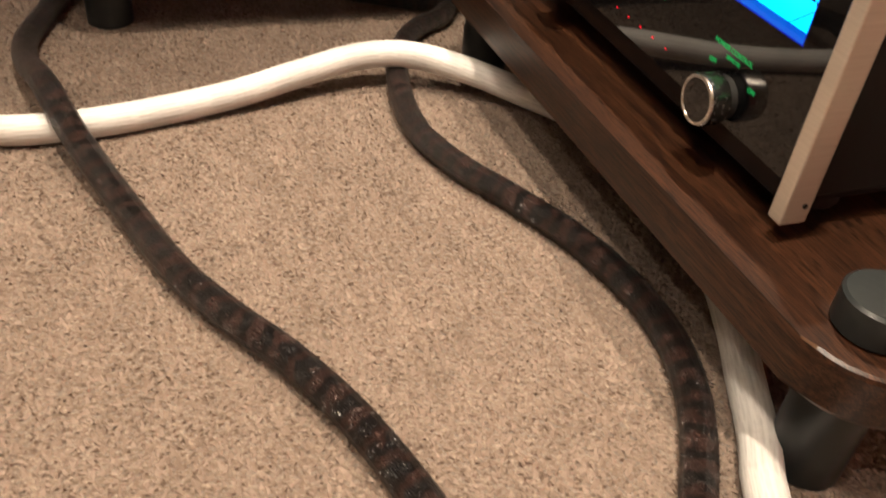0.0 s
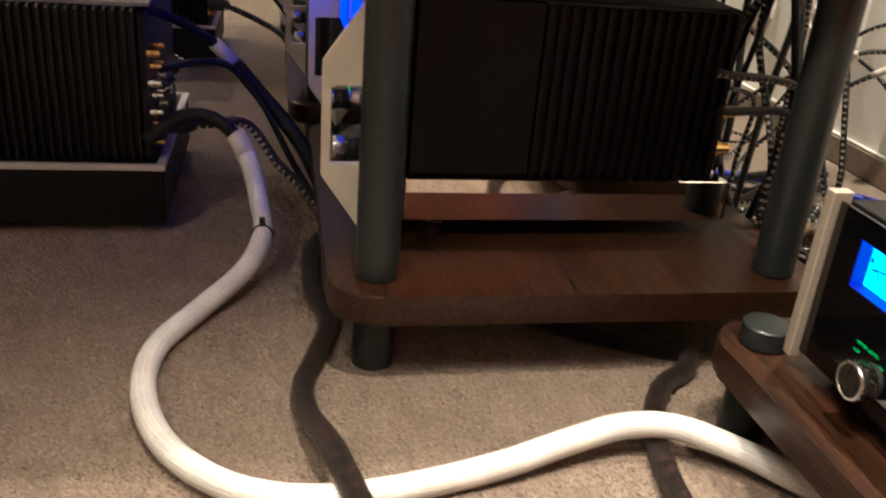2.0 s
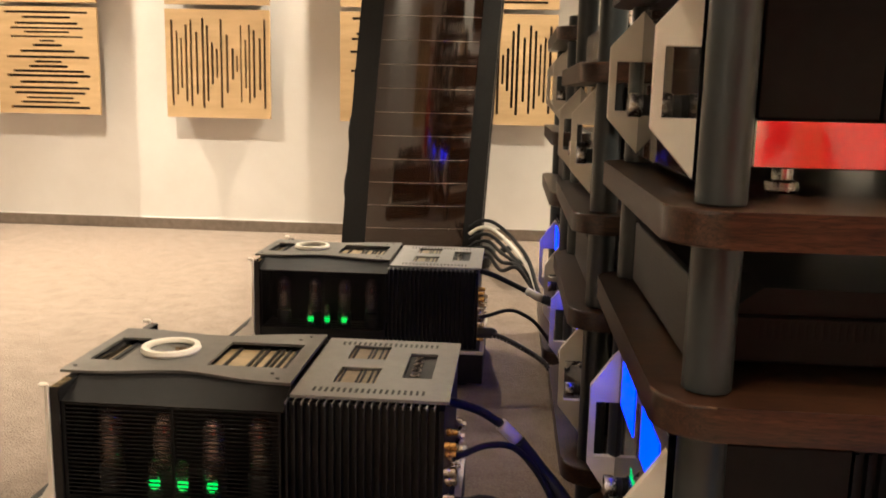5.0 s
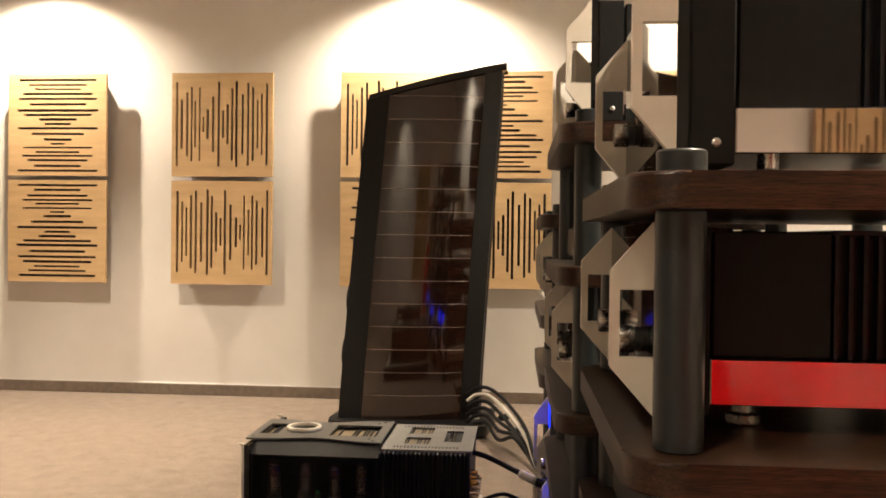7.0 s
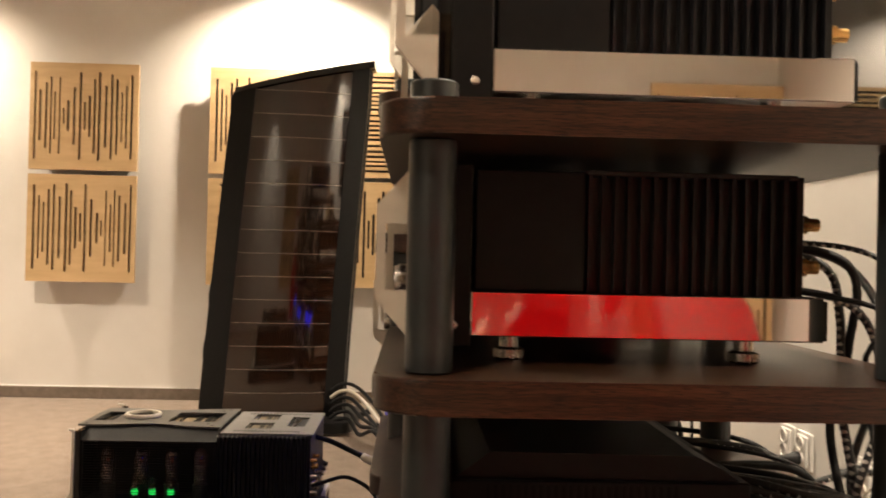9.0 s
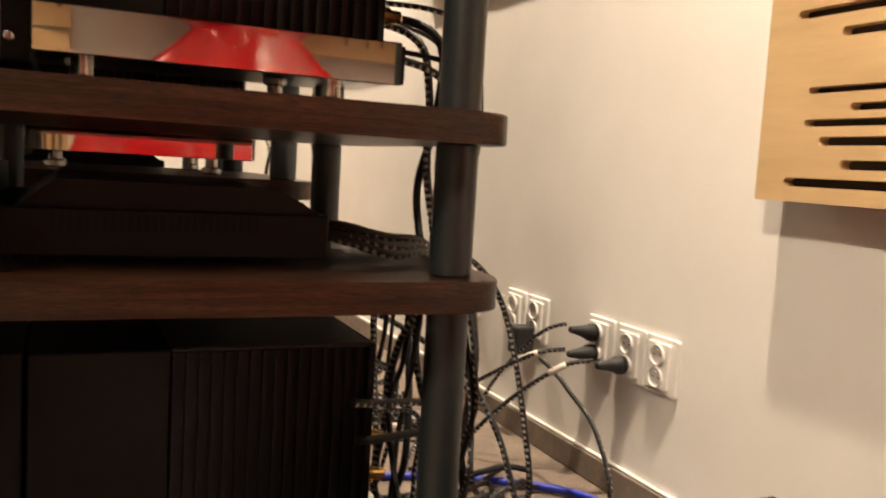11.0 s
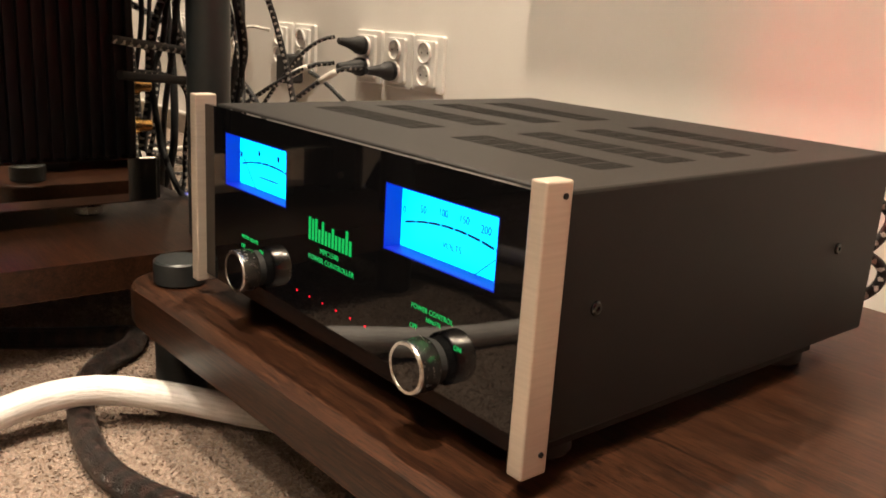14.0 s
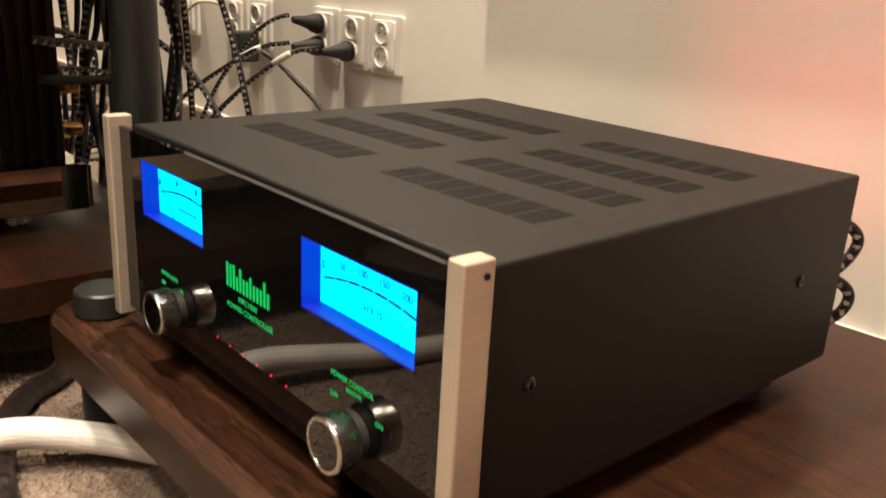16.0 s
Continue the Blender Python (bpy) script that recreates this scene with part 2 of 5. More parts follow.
RACK_BLUE = glowing("rack_meter_glow", (0.0, 0.018, 1.0), 4.2)
GREEN = glowing("green_lettering_glow", (0.0, 0.62, 0.12), 0.7)
GREEN_TUBE = glowing("green_led_glow", (0.02, 0.9, 0.12), 1.6)
RED_LED = glowing("red_led_glow", (1.0, 0.0, 0.02), 1.3)
RED_SOURCE = glowing("red_source_glow", (1.0, 0.06, 0.05), 260.0)
FILAMENT = glowing("filament_glow", (1.0, 0.16, 0.06), 0.12)
LAMP = glowing("lamp_glow", (1.0, 0.86, 0.66), 8.0)
INK = grained("dial_ink", (0.0, 0.01, 0.03), (0.0, 0.012, 0.04), (10, 10, 10), 0.6, bump=0)
SILVER_INK = grained("silver_lettering", (0.55, 0.52, 0.47), (0.62, 0.58, 0.53), (30, 30, 30), 0.4, 0.3, bump=0)
DARK_BRAID = braid("dark_net_sleeve", (0.0085, 0.0075, 0.0076), (0.042, 0.021, 0.017), 0.020, 3.0, 0.60, 0.28, 0.85, True, 0.9, 2.0, 8.0, 0.22, 9.0, 0.3)
FLECK_BRAID = braid("black_white_braid", (0.007, 0.007, 0.008), (0.62, 0.57, 0.53), 0.022, 1.0, 0.80, 0.5, 0.3, False, 0.35, 2.6, 7.0, 0.06)
BROWN_BRAID = braid("brown_net_sleeve", (0.05, 0.032, 0.02), (0.20, 0.13, 0.075), 0.03, 2.0, 0.5, 0.5)
WHITE_SLEEVE = braid("white_net_sleeve", (0.70, 0.68, 0.655), (0.82, 0.80, 0.775), 0.14, 7.0, 0.45, 0.5, 0.12, False, 0.14, 1.4, 3.0, 0.25, 2.0)
BLUE_CABLE = grained("blue_cable_jacket", (0.01, 0.025, 0.36), (0.015, 0.035, 0.45), (40, 40, 40), 0.4, bump=0)
CABLE_BLACK = grained("black_cable_jacket", (0.010, 0.010, 0.011), (0.018, 0.018, 0.019), (40, 40, 40), 0.55, bump=0, spec=0.22)
CABLE_WHITE = grained("white_cable_jacket", (0.66, 0.62, 0.55), (0.74, 0.70, 0.63), (40, 40, 40), 0.4, bump=0)
ROSEWOOD = grained("lacquered_rosewood", (0.0095, 0.0036, 0.0020), (0.023, 0.0088, 0.0044), (14, 14, 1.2), 0.05, bump=0, coat=1.0, spread=0.02)
LEATHER = grained("black_leather", (0.006, 0.006, 0.006), (0.010, 0.010, 0.010), (90, 90, 90), 0.45, bump=0.3, fine=600, spec=0.25)


def tube_glass():
    m, t, b = nodes_of("valve_glass")
    b.inputs["Base Color"].default_value = (0.72, 0.60, 0.55, 1)
    b.inputs["Roughness"].default_value, b.inputs["Transmission Weight"].default_value = 0.03, 0.94
    b.inputs["IOR"].default_value = 1.45
    return m


GLASS = tube_glass()

# ---- shapes ----


def part(name, bm, material, parent=None, label="", smooth=False):
    """Links a bmesh as one mesh object, under a thing or a part where one is given."""
    me = bpy.data.meshes.new(name)
    bmesh.ops.recalc_face_normals(bm, faces=bm.faces)
    bm.to_mesh(me)
    bm.free()
    me.materials.append(material)
    if smooth:
        me.polygons.foreach_set("use_smooth", [True] * len(me.polygons))
        me.set_sharp_from_angle(angle=radians(32))
    ob = new(name, me)
    ob.parent = parent
    if label:
        ob["label"] = label
    return ob


def thing(name, label, category, group="", at=(0, 0, 0), kind=""):
    ob = new(name)
    ob.empty_display_size = 0.05
    ob.location = at
    return tagged(ob, label, category, group, kind)


def box(bm, x0, x1, y0, y1, z0, z1, bevel=0.0, seg=1):
    made = bmesh.ops.create_cube(bm, size=1.0, matrix=Matrix.LocRotScale(((x0 + x1) / 2, (y0 + y1) / 2, (z0 + z1) / 2), None, (abs(x1 - x0), abs(y1 - y0), abs(z1 - z0))))
    if bevel:
        edges = list({e for v in made["verts"] for e in v.link_edges})
        bmesh.ops.bevel(bm, geom=edges, offset=bevel, segments=seg, affect="EDGES", profile=0.5)
    return bm


def boxed(*a, **k):
    return box(bmesh.new(), *a, **k)


AXIS = {"x": Euler((0, radians(90), 0)), "y": Euler((radians(90), 0, 0)), "z": Euler((0, 0, 0))}


def cyl(bm, c, r, h, axis="z", seg=24, r2=None):
    """A rod or cone round its centre c."""
    m = Matrix.Translation(c) @ AXIS[axis].to_matrix().to_4x4()
    bmesh.ops.create_cone(bm, cap_ends=True, segments=seg, radius1=r, radius2=r if r2 is None else r2, depth=h, matrix=m)
    return bm


def rod(*a, **k):
    return cyl(bmesh.new(), *a, **k)


def lathe(bm, profile, seg=32, m=Matrix.Identity(4)):
    """Turns (radius, height) pairs round z."""
    rings = []
    for r, z in profile:
        rings.append([bm.verts.new(m @ Vector((r * math.cos(a), r * math.sin(a), z))) for a in (2 * math.pi * i / seg for i in range(seg))])
    for a, b in zip(rings, rings[1:]):
        for i in range(seg):
            bm.faces.new((a[i], a[(i + 1) % seg], b[(i + 1) % seg], b[i]))
    for ring in (rings[0], rings[-1]):
        if len(ring) > 2:
            bm.faces.new(ring)
    return bm


def prism(bm, outline, axis, lo, hi, bevel=0.0):
    """Extrudes a flat outline along an axis. Outline in the other two axes, in x, y, z order."""
    def put(p, w):
        return {"x": (w, p[0], p[1]), "y": (p[0], w, p[1]), "z": (p[0], p[1], w)}[axis]
    a, b = [bm.verts.new(put(p, lo)) for p in outline], [bm.verts.new(put(p, hi)) for p in outline]
    n = len(outline)
    faces = [bm.faces.new(a), bm.faces.new(b)]
    for i in range(n):
        faces.append(bm.faces.new((a[i], a[(i + 1) % n], b[(i + 1) % n], b[i])))
    if bevel:
        rim = [e for f in faces[:2] for e in f.edges]
        bmesh.ops.bevel(bm, geom=rim, offset=bevel, segments=2, affect="EDGES", profile=0.5)
    return bm


def framed(bm, outer, hole, axis, lo, hi):
    """A plate with one hole: both outlines have the same number of corners, in the same turn."""
    def put(p, w):
        return {"x": (w, p[0], p[1]), "y": (p[0], w, p[1]), "z": (p[0], p[1], w)}[axis]
    n = len(outer)
    r = [[bm.verts.new(put(p, w)) for p in line] for line in (outer, hole) for w in (lo, hi)]
    ol, oh, hl, hh = r
    for i in range(n):
        j = (i + 1) % n
        bm.faces.new((ol[i], ol[j], hl[j], hl[i]))
        bm.faces.new((oh[i], oh[j], hh[j], hh[i]))
        bm.faces.new((ol[i], ol[j], oh[j], oh[i]))
        bm.faces.new((hl[i], hl[j], hh[j], hh[i]))
    return bm


def rounded(x0, x1, y0, y1, r, seg=7):
    pts = []
    for cx, cy, a0 in ((x1 - r, y1 - r, 0), (x0 + r, y1 - r, 90), (x0 + r, y0 + r, 180), (x1 - r, y0 + r, 270)):
        for i in range(seg + 1):
            a = radians(a0 + 90 * i / seg)
            pts.append((cx + r * math.cos(a), cy + r * math.sin(a)))
    return pts


def smooth_line(points, step=0.012):
    """A Catmull-Rom line through the points, evenly stepped."""
    p = [Vector(q) for q in points]
    p = [2 * p[0] - p[1]] + p + [2 * p[-1] - p[-2]]
    out = []
    for i in range(1, len(p) - 2):
        n = max(2, int((p[i + 1] - p[i]).length / step))
        for k in range(n):
            s = k / n
            a, b, c, d = p[i - 1], p[i], p[i + 1], p[i + 2]
            out.append(0.5 * ((2 * b) + (c - a) * s + (2 * a - 5 * b + 4 * c - d) * s * s + (3 * b - a - 3 * c + d) * s ** 3))
    out.append(p[-2])
    return out


def sweep(name, points, r, material, parent=None, label="", seg=12, step=0.012):
    """A round cable along a line, with its length and girth as UV."""
    line = smooth_line(points, step)
    bm = bmesh.new()
    uv = bm.loops.layers.uv.new("UVMap")
    side, rings, run, runs = None, [], 0.0, []
    for i, q in enumerate(line):
        d = (line[min(i + 1, len(line) - 1)] - line[max(i - 1, 0)]).normalized()
        if side is None:
            side = d.orthogonal().normalized()
        side = (side - d * side.dot(d)).normalized()
        up = d.cross(side)
        if i:
            run += (q - line[i - 1]).length
        runs.append(run)
        rings.append([bm.verts.new(q + r * (math.cos(a) * side + math.sin(a) * up)) for a in (2 * math.pi * k / seg for k in range(seg))])
    for i in range(len(rings) - 1):
        for k in range(seg):
            j = (k + 1) % seg
            f = bm.faces.new((rings[i][k], rings[i][j], rings[i + 1][j], rings[i + 1][k]))
            for loop, (s, w) in zip(f.loops, ((i, k), (i, k + 1), (i + 1, k + 1), (i + 1, k))):
                loop[uv].uv = (runs[s], w / seg)
            f.smooth = True
    for ring in (rings[0], rings[-1]):
        bm.faces.new(ring)
    return part(name, bm, material, parent, label)


def text(name, words, size, m, material, parent, slant=0.0, stretch=1.0):
    """Raised lettering in the built-in font, as a mesh, centred on the pose m."""
    cu = bpy.data.curves.new(name, "FONT")
    cu.body, cu.size, cu.align_x, cu.align_y, cu.extrude, cu.shear = words, size, "CENTER", "CENTER", 0.00012, slant
    cu.resolution_u = 3
    tmp = bpy.data.objects.new(name, cu)
    me = bpy.data.meshes.new_from_object(tmp)
    bpy.data.objects.remove(tmp)
    me.transform(m @ Matrix.Diagonal((stretch, 1, 1, 1)))
    me.materials.clear()
    me.materials.append(material)
    ob = new(name, me)
    ob.parent = parent
    return ob


def facing(x, y, z):
    """A pose for lettering on a face that looks towards -x, read from that side."""
    return Matrix.Translation((x, y, z)) @ Matrix(((0, 0, -1, 0), (-1, 0, 0, 0), (0, 1, 0, 0), (0, 0, 0, 1)))


def facing_south(x, y, z):
    """A pose for lettering on a face that looks towards -y."""
    return Matrix.Translation((x, y, z)) @ Matrix(((1, 0, 0, 0), (0, 0, -1, 0), (0, 1, 0, 0), (0, 0, 0, 1)))

# ---- the room ----


def structure(name, bm, material, label, category):
    return tagged(part(name, bm, material), label, category, kind="structure")


WEST, SOUTH = -6.2, -1.02
structure("floor", boxed(WEST, EAST, SOUTH, NORTH, -0.1, 0.0), CARPET, "beige-brown short-pile carpet floor", "floor")
structure("wall_north", boxed(WEST, EAST + 0.15, NORTH, NORTH + 0.15, -0.1, CEIL), PLASTER, "warm white plastered wall with round pools of light", "wall")
structure("wall_east", boxed(EAST, EAST + 0.15, SOUTH - 0.15, NORTH, -0.1, CEIL), PLASTER, "warm white plastered wall with sockets", "wall")
structure("wall_south", boxed(WEST, EAST, SOUTH - 0.15, SOUTH, -0.1, CEIL), PLASTER, "plain white wall behind the walk", "wall")
structure("wall_west", boxed(WEST - 0.15, WEST, SOUTH, NORTH, -0.1, CEIL), PLASTER, "plain white wall closing the room", "wall")
structure("ceiling", boxed(WEST - 0.15, EAST + 0.15, SOUTH - 0.15, NORTH + 0.15, CEIL, CEIL + 0.1), WHITE_CEIL, "flat white ceiling", "ceiling")
structure("baseboard_north", boxed(WEST, EAST, NORTH - 0.012, NORTH, 0.0, 0.062, bevel=0.003), SKIRT, "low grey-brown skirting strip", "baseboard")
structure("baseboard_east", boxed(EAST - 0.012, EAST, SOUTH, NORTH - 0.012, 0.0, 0.058, bevel=0.003), SKIRT, "low grey-brown skirting strip", "baseboard")
structure("trim_north", boxed(WEST, EAST, NORTH - 0.008, NORTH, 0.062, 0.068, bevel=0.002), TRIM_WHITE, "thin white edge on the skirting", "trim")
structure("trim_east", boxed(EAST - 0.009, EAST, SOUTH, NORTH - 0.012, 0.058, 0.064, bevel=0.002), TRIM_WHITE, "thin white edge on the skirting", "trim")
structure("trim_ceiling", boxed(WEST, EAST, NORTH - 0.02, NORTH, CEIL - 0.03, CEIL - 0.002, bevel=0.004), TRIM_WHITE, "narrow white cornice", "trim")

# every spot gets a housing, the added wall and south fills too
for x, y in SPOTS + EAST_SPOTS + ROOM_SPOTS + [WALL_FILL]:
    d = thing("downlight", "small round recessed ceiling downlight out of view, switched on", "downlight", "ceiling downlights", (x, y, CEIL))
    bm = bmesh.new()
    lathe(bm, [(0.052, 0.0), (0.052, -0.006), (0.044, -0.008), (0.038, -0.003), (0.038, 0.0)], 28)
    part("rim", bm, STEEL, d, "brushed metal rim", True)
    part("lens", rod((0, 0, -0.0015), 0.036, 0.002), LAMP, d, "glowing lens")

# ---- equipment racks ----


def pieces(name, bm, material, parent, places):
    """Alike pieces that share one mesh, each an object of its own."""
    first = part(name, bm, material, parent)
    first.location = places[0]
    for q in places[1:]:
        ob = new(name, first.data)
        ob.parent, ob.location = parent, q



def shelf_mesh(x0, x1, y0, y1, z0, z1):
    bm = bmesh.new()
    return prism(bm, rounded(x0, x1, y0, y1, 0.055, 8), "z", z0, z1, bevel=0.0036)


THICK, POST_R = 0.036, 0.0250


def rack(label, x0, x1, y0, y1, tops, stub, group, inset=0.056, inset_y=0.056):
    """Walnut shelves on round posts. tops: the shelves' upper faces; stub: height of the post ends over the top shelf."""
    r = thing("equipment_rack", label, "rack", group, (0, 0, 0))
    px, py = (x0 + inset, x1 - inset), (y0 + inset_y, y1 - inset_y)
    for z in tops:
        me = part("shelf", shelf_mesh(x0, x1, y0, y1, z - THICK, z), WALNUT_Y if z == tops[0] else WALNUT_X, r, smooth=True).data
        me.set_sharp_from_angle(angle=radians(15))
        me.materials.append(WORN_EDGE)
        for f in me.polygons:
            if 0.5 < f.normal.z < 0.9:
                f.material_index = 1
    below = 0.0
    for z in tops + [tops[-1] + stub + THICK]:
        for x in px:
            for y in py:
                bm = bmesh.new()
                lo, hi = below, z - THICK
                b = 0.002
                lathe(bm, [(POST_R - b, lo), (POST_R, lo + b), (POST_R, hi - b), (POST_R - b, hi)], 28, Matrix.Translation((x, y, 0)))
                part("foot" if below == 0 else "post", bm, POST, r, "", True)
        below = z
    return r


A_TOPS = [0.116, 0.517, 0.706, 0.982]
rack("dark walnut rack with four rounded shelves on anthracite posts", -0.446, 0.164, 0.602, 1.263, A_TOPS, 0.024, "equipment racks")
B_TOPS = [0.120, 0.422, 0.600, 0.868, 1.128]
rack("dark walnut rack with five rounded shelves on anthracite posts", -0.479, 0.131, 1.335, 1.996, B_TOPS, 0.028, "equipment racks")
C_TOPS = [0.120, 0.555, 0.715, 0.985]
rack("dark walnut rack with four rounded shelves, last in line", -0.488, 0.122, 2.070, 2.731, C_TOPS, 0.028, "equipment racks")
STAND_TOP = 0.121
low = rack("low single-shelf walnut stand with anthracite feet and post caps", -0.305, 0.305, -0.331, 0.331, [STAND_TOP], 0.024, "equipment racks", 0.047, 0.050)
low.matrix_basis = pose(0.262, 0.207, 0, 0, 0, 1.5)

# ---- power controller on the low stand ----


def knob(parent, name, y, z, r, x0, x1, label):
    """A turned metal knob on a face that looks towards -x."""
    m = Matrix.Translation((x0, y, z)) @ Euler((0, radians(-90), 0)).to_matrix().to_4x4()
    L = x0 - x1
    bm = bmesh.new()
    lathe(bm, [(r * 0.97, L * 0.30), (r, L * 0.34), (r, L * 0.95), (r * 0.96, L), (r * 0.84, L), (r * 0.82, L * 0.97)], 40, m)
    k = part(name, bm, STEEL, parent, label, True)
    part("knob_neck", rod((x0 - L * 0.16, y, z), r * 0.86, L * 0.30, "x", 30), RUBBER, k)
    part("knob_cap", rod((x1 + 0.0008, y, z), r * 0.83, 0.001, "x", 36), GLASS_BLACK, k, "black knob face")
    return k


def meter(parent, y0, y1, z0, z1, face, deep, marks, caption, needle):
    """A back-lit dial behind the front panel."""
    back = face + deep
    bm = bmesh.new()
    box(bm, back, back + 0.002, y0 - 0.004, y1 + 0.004, z0 - 0.003, z1 + 0.003)
    dial = part("meter", bm, DIAL_CYAN, parent, "glowing cyan meter dial")
    # recess walls are no lamps: the dial's blue spill is given them as emission
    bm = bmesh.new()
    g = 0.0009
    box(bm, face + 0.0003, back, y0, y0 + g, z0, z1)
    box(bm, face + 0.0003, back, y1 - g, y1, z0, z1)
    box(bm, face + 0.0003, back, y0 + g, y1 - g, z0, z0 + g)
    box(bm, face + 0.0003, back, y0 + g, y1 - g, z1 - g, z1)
    part("meter_surround", bm, DIAL_BLUE, dial, "inner wall with the dial's blue spill put in as glow")
    w, h, yc = y1 - y0, z1 - z0, (y0 + y1) / 2
    R = w * 1.8
    zc = z0 + h * 0.555 - R
    span = 15.0
    bm = bmesh.new()
    for i in range(32):
        a0, a1 = radians(-span + 2 * span * i / 32), radians(-span + 2 * span * (i + (0.45 if i % 4 == 3 else 1.0)) / 32)
        q = [(yc + s * math.sin(a), zc + s * math.cos(a)) for s, a in ((R, a0), (R, a1), (R - h * 0.034, a1), (R - h * 0.034, a0))]
        prism(bm, q, "x", back - 0.0006, back - 0.0001)
    part("scale", bm, INK, dial)
    (u0, v0), (u1, v1) = needle
    k = 0.0004
    q = [(y1 - w * u0 + k, z0 + h * v0), (y1 - w * u0 - k, z0 + h * v0), (y1 - w * u1 - k, z0 + h * v1), (y1 - w * u1 + k, z0 + h * v1)]
    part("needle", prism(bmesh.new(), q, "x", back - 0.0016, back - 0.0011), INK, dial)
    for i in range(len(marks)):
        g = radians(span * 0.95 - 2 * span * 0.95 * i / (len(marks) - 1))
        y, z = yc + (R + h * 0.16) * math.sin(g), zc + (R + h * 0.16) * math.cos(g)
        if marks[i]:
            text("dial_number", marks[i], h * 0.17, facing(back - 0.0004, y, z), INK, dial, stretch=0.85)
        else:
            part("dial_mark", boxed(back - 0.0006, back - 0.0001, y - h * 0.03, y + h * 0.03, z - h * 0.05, z + h * 0.05), INK, dial)
    if caption:
        text("dial_word", caption, h * 0.14, facing(back - 0.0004, yc, z0 + h * 0.26), INK, dial)
    else:
        part("dial_mark", boxed(back - 0.0006, back - 0.0001, yc - h * 0.35, yc + h * 0.35, z0 + h * 0.245, z0 + h * 0.27), INK, dial)
    return dial


def wordmark(parent, y0, y1, z0, z1, x, material, name="letter_bar"):
    """The maker's mark as plain upright shapes."""
    bars = (1.0, 0.94, 1.0, 0.58, 0.98, 0.62, 0.62, 0.86, 0.62, 0.62, 0.62, 1.0, 0.62)
    w = (y1 - y0) / len(bars)
    for i, k in enumerate(bars):
        part(name, boxed(x - 0.0003, x, y1 - (i + 0.62) * w, y1 - i * w, z0, z0 + (z1 - z0) * k), material, parent)


def power_controller():
    c = thing("power_controller", "black glass-fronted power controller with two glowing cyan meters", "power controller", "", (0, 0, STAND_TOP))
    o = -STAND_TOP - 0.0075
    zb, zt = 0.152, 0.3075
    W = 0.445
    enclosure = boxed(0.022, 0.428, 0.011, W - 0.006, zb + o, zt + o, bevel=0.0025, seg=2)
    part("enclosure", enclosure, BLACK_LID, c, "charcoal painted steel lid and sides")
    # slots in the lid, in two blocks of four rows
    for y0, y1 in ((0.050, 0.200), (0.247, 0.397)):
        for row in range(4):
            slot = bmesh.new()
            for k in range(8):
                x = 0.100 + 0.070 * row + 0.0046 * k
                box(slot, x, x + 0.0031, -0.0091, 0.0091, zt + o - 0.002, zt + o + 0.0003)
            pieces("lid_vent", slot, VENT, c, [(0, y0 + (y1 - y0) * (k + 0.5) / 7, 0) for k in range(7)])
    # front panel with two openings
    f0, f1 = 0.008, 0.0125
    m2, m1 = (0.043, 0.154), (0.286, 0.392)
    mz0, mz1 = 0.2425, 0.288
    bm = bmesh.new()
    ys = [0.0125, m2[0], m2[1], m1[0], m1[1], W - 0.0125]
    zlo, zhi = 0.150 + o, 0.308 + o
    box(bm, f0, f1, ys[0], ys[5], zlo, mz0 + o)
    box(bm, f0, f1, ys[0], ys[5], mz1 + o, zhi)
    for a, b in ((0, 1), (2, 3), (4, 5)):
        box(bm, f0, f1, ys[a], ys[b], mz0 + o, mz1 + o)
    bmesh.ops.remove_doubles(bm, verts=bm.verts, dist=1e-6)
    part("front_panel", bm, GLASS_BLACK, c, "glossy black glass front")
    part("panel_backing", boxed(f1 + 0.011, 0.0255, 0.0125, W - 0.0125, zlo, zhi - 0.002), BLACK, c)
    meter(c, m2[0], m2[1], mz0 + o, mz1 + o, f0, 0.0137, ["0", "50", "100", "150", "200", "250"], "VOLTS", ((0.965, 0.50), (0.72, 0.02)))
    meter(c, m1[0], m1[1], mz0 + o, mz1 + o, f0, 0.0137, ["", "", "", ""], "", ((0.10, 0.52), (0.30, 0.03)))
    for lo, hi, s in ((0.0, 0.0125, 1), (W - 0.0125, W, -1)):
        bm = boxed(-0.001, 0.0196, lo, hi, 0.1425 + o, 0.3165 + o, bevel=0.0014, seg=2)
        h = part("end_handle", bm, CHAMPAGNE, c, "champagne anodised aluminium end handle")
        ye = lo if s == 1 else hi
        for z in (0.156, 0.308):
            bm = rod((0.0135, ye - s * 0.0002, z + o), 0.0018, 0.0014, "y", 14)
            part("handle_screw", bm, BLACK, h)
    for x in (0.062, 0.357):
        bm = lathe(bmesh.new(), [(0.0048, 0.0), (0.0046, 0.0012), (0.0036, 0.0020), (0.0018, 0.0020), (0.0016, 0.0010)], 18, Matrix.Translation((x, 0.011, 0.2335 + o)) @ Euler((radians(90), 0, 0)).to_matrix().to_4x4())
        part("side_screw", bm, GLASS_BLACK, c, "black side screw")
    knob(c, "meter_light_knob", 0.331, 0.1815 + o, 0.0178, f0, -0.0145, "polished steel knob")
    knob(c, "power_knob", 0.0945, 0.1815 + o, 0.0178, f0, -0.0145, "polished steel knob")
    for k in range(6):
        part("indicator_led", rod((f0 - 0.0002, 0.2665 - 0.0190 * k, 0.1805 + o), 0.00085, 0.0006, "x", 10), RED_LED, c, "tiny red indicator light")
    x = f0 - 0.0002
    wordmark(c, 0.190, 0.250, 0.2265 + o, 0.2440 + o, x, GREEN)
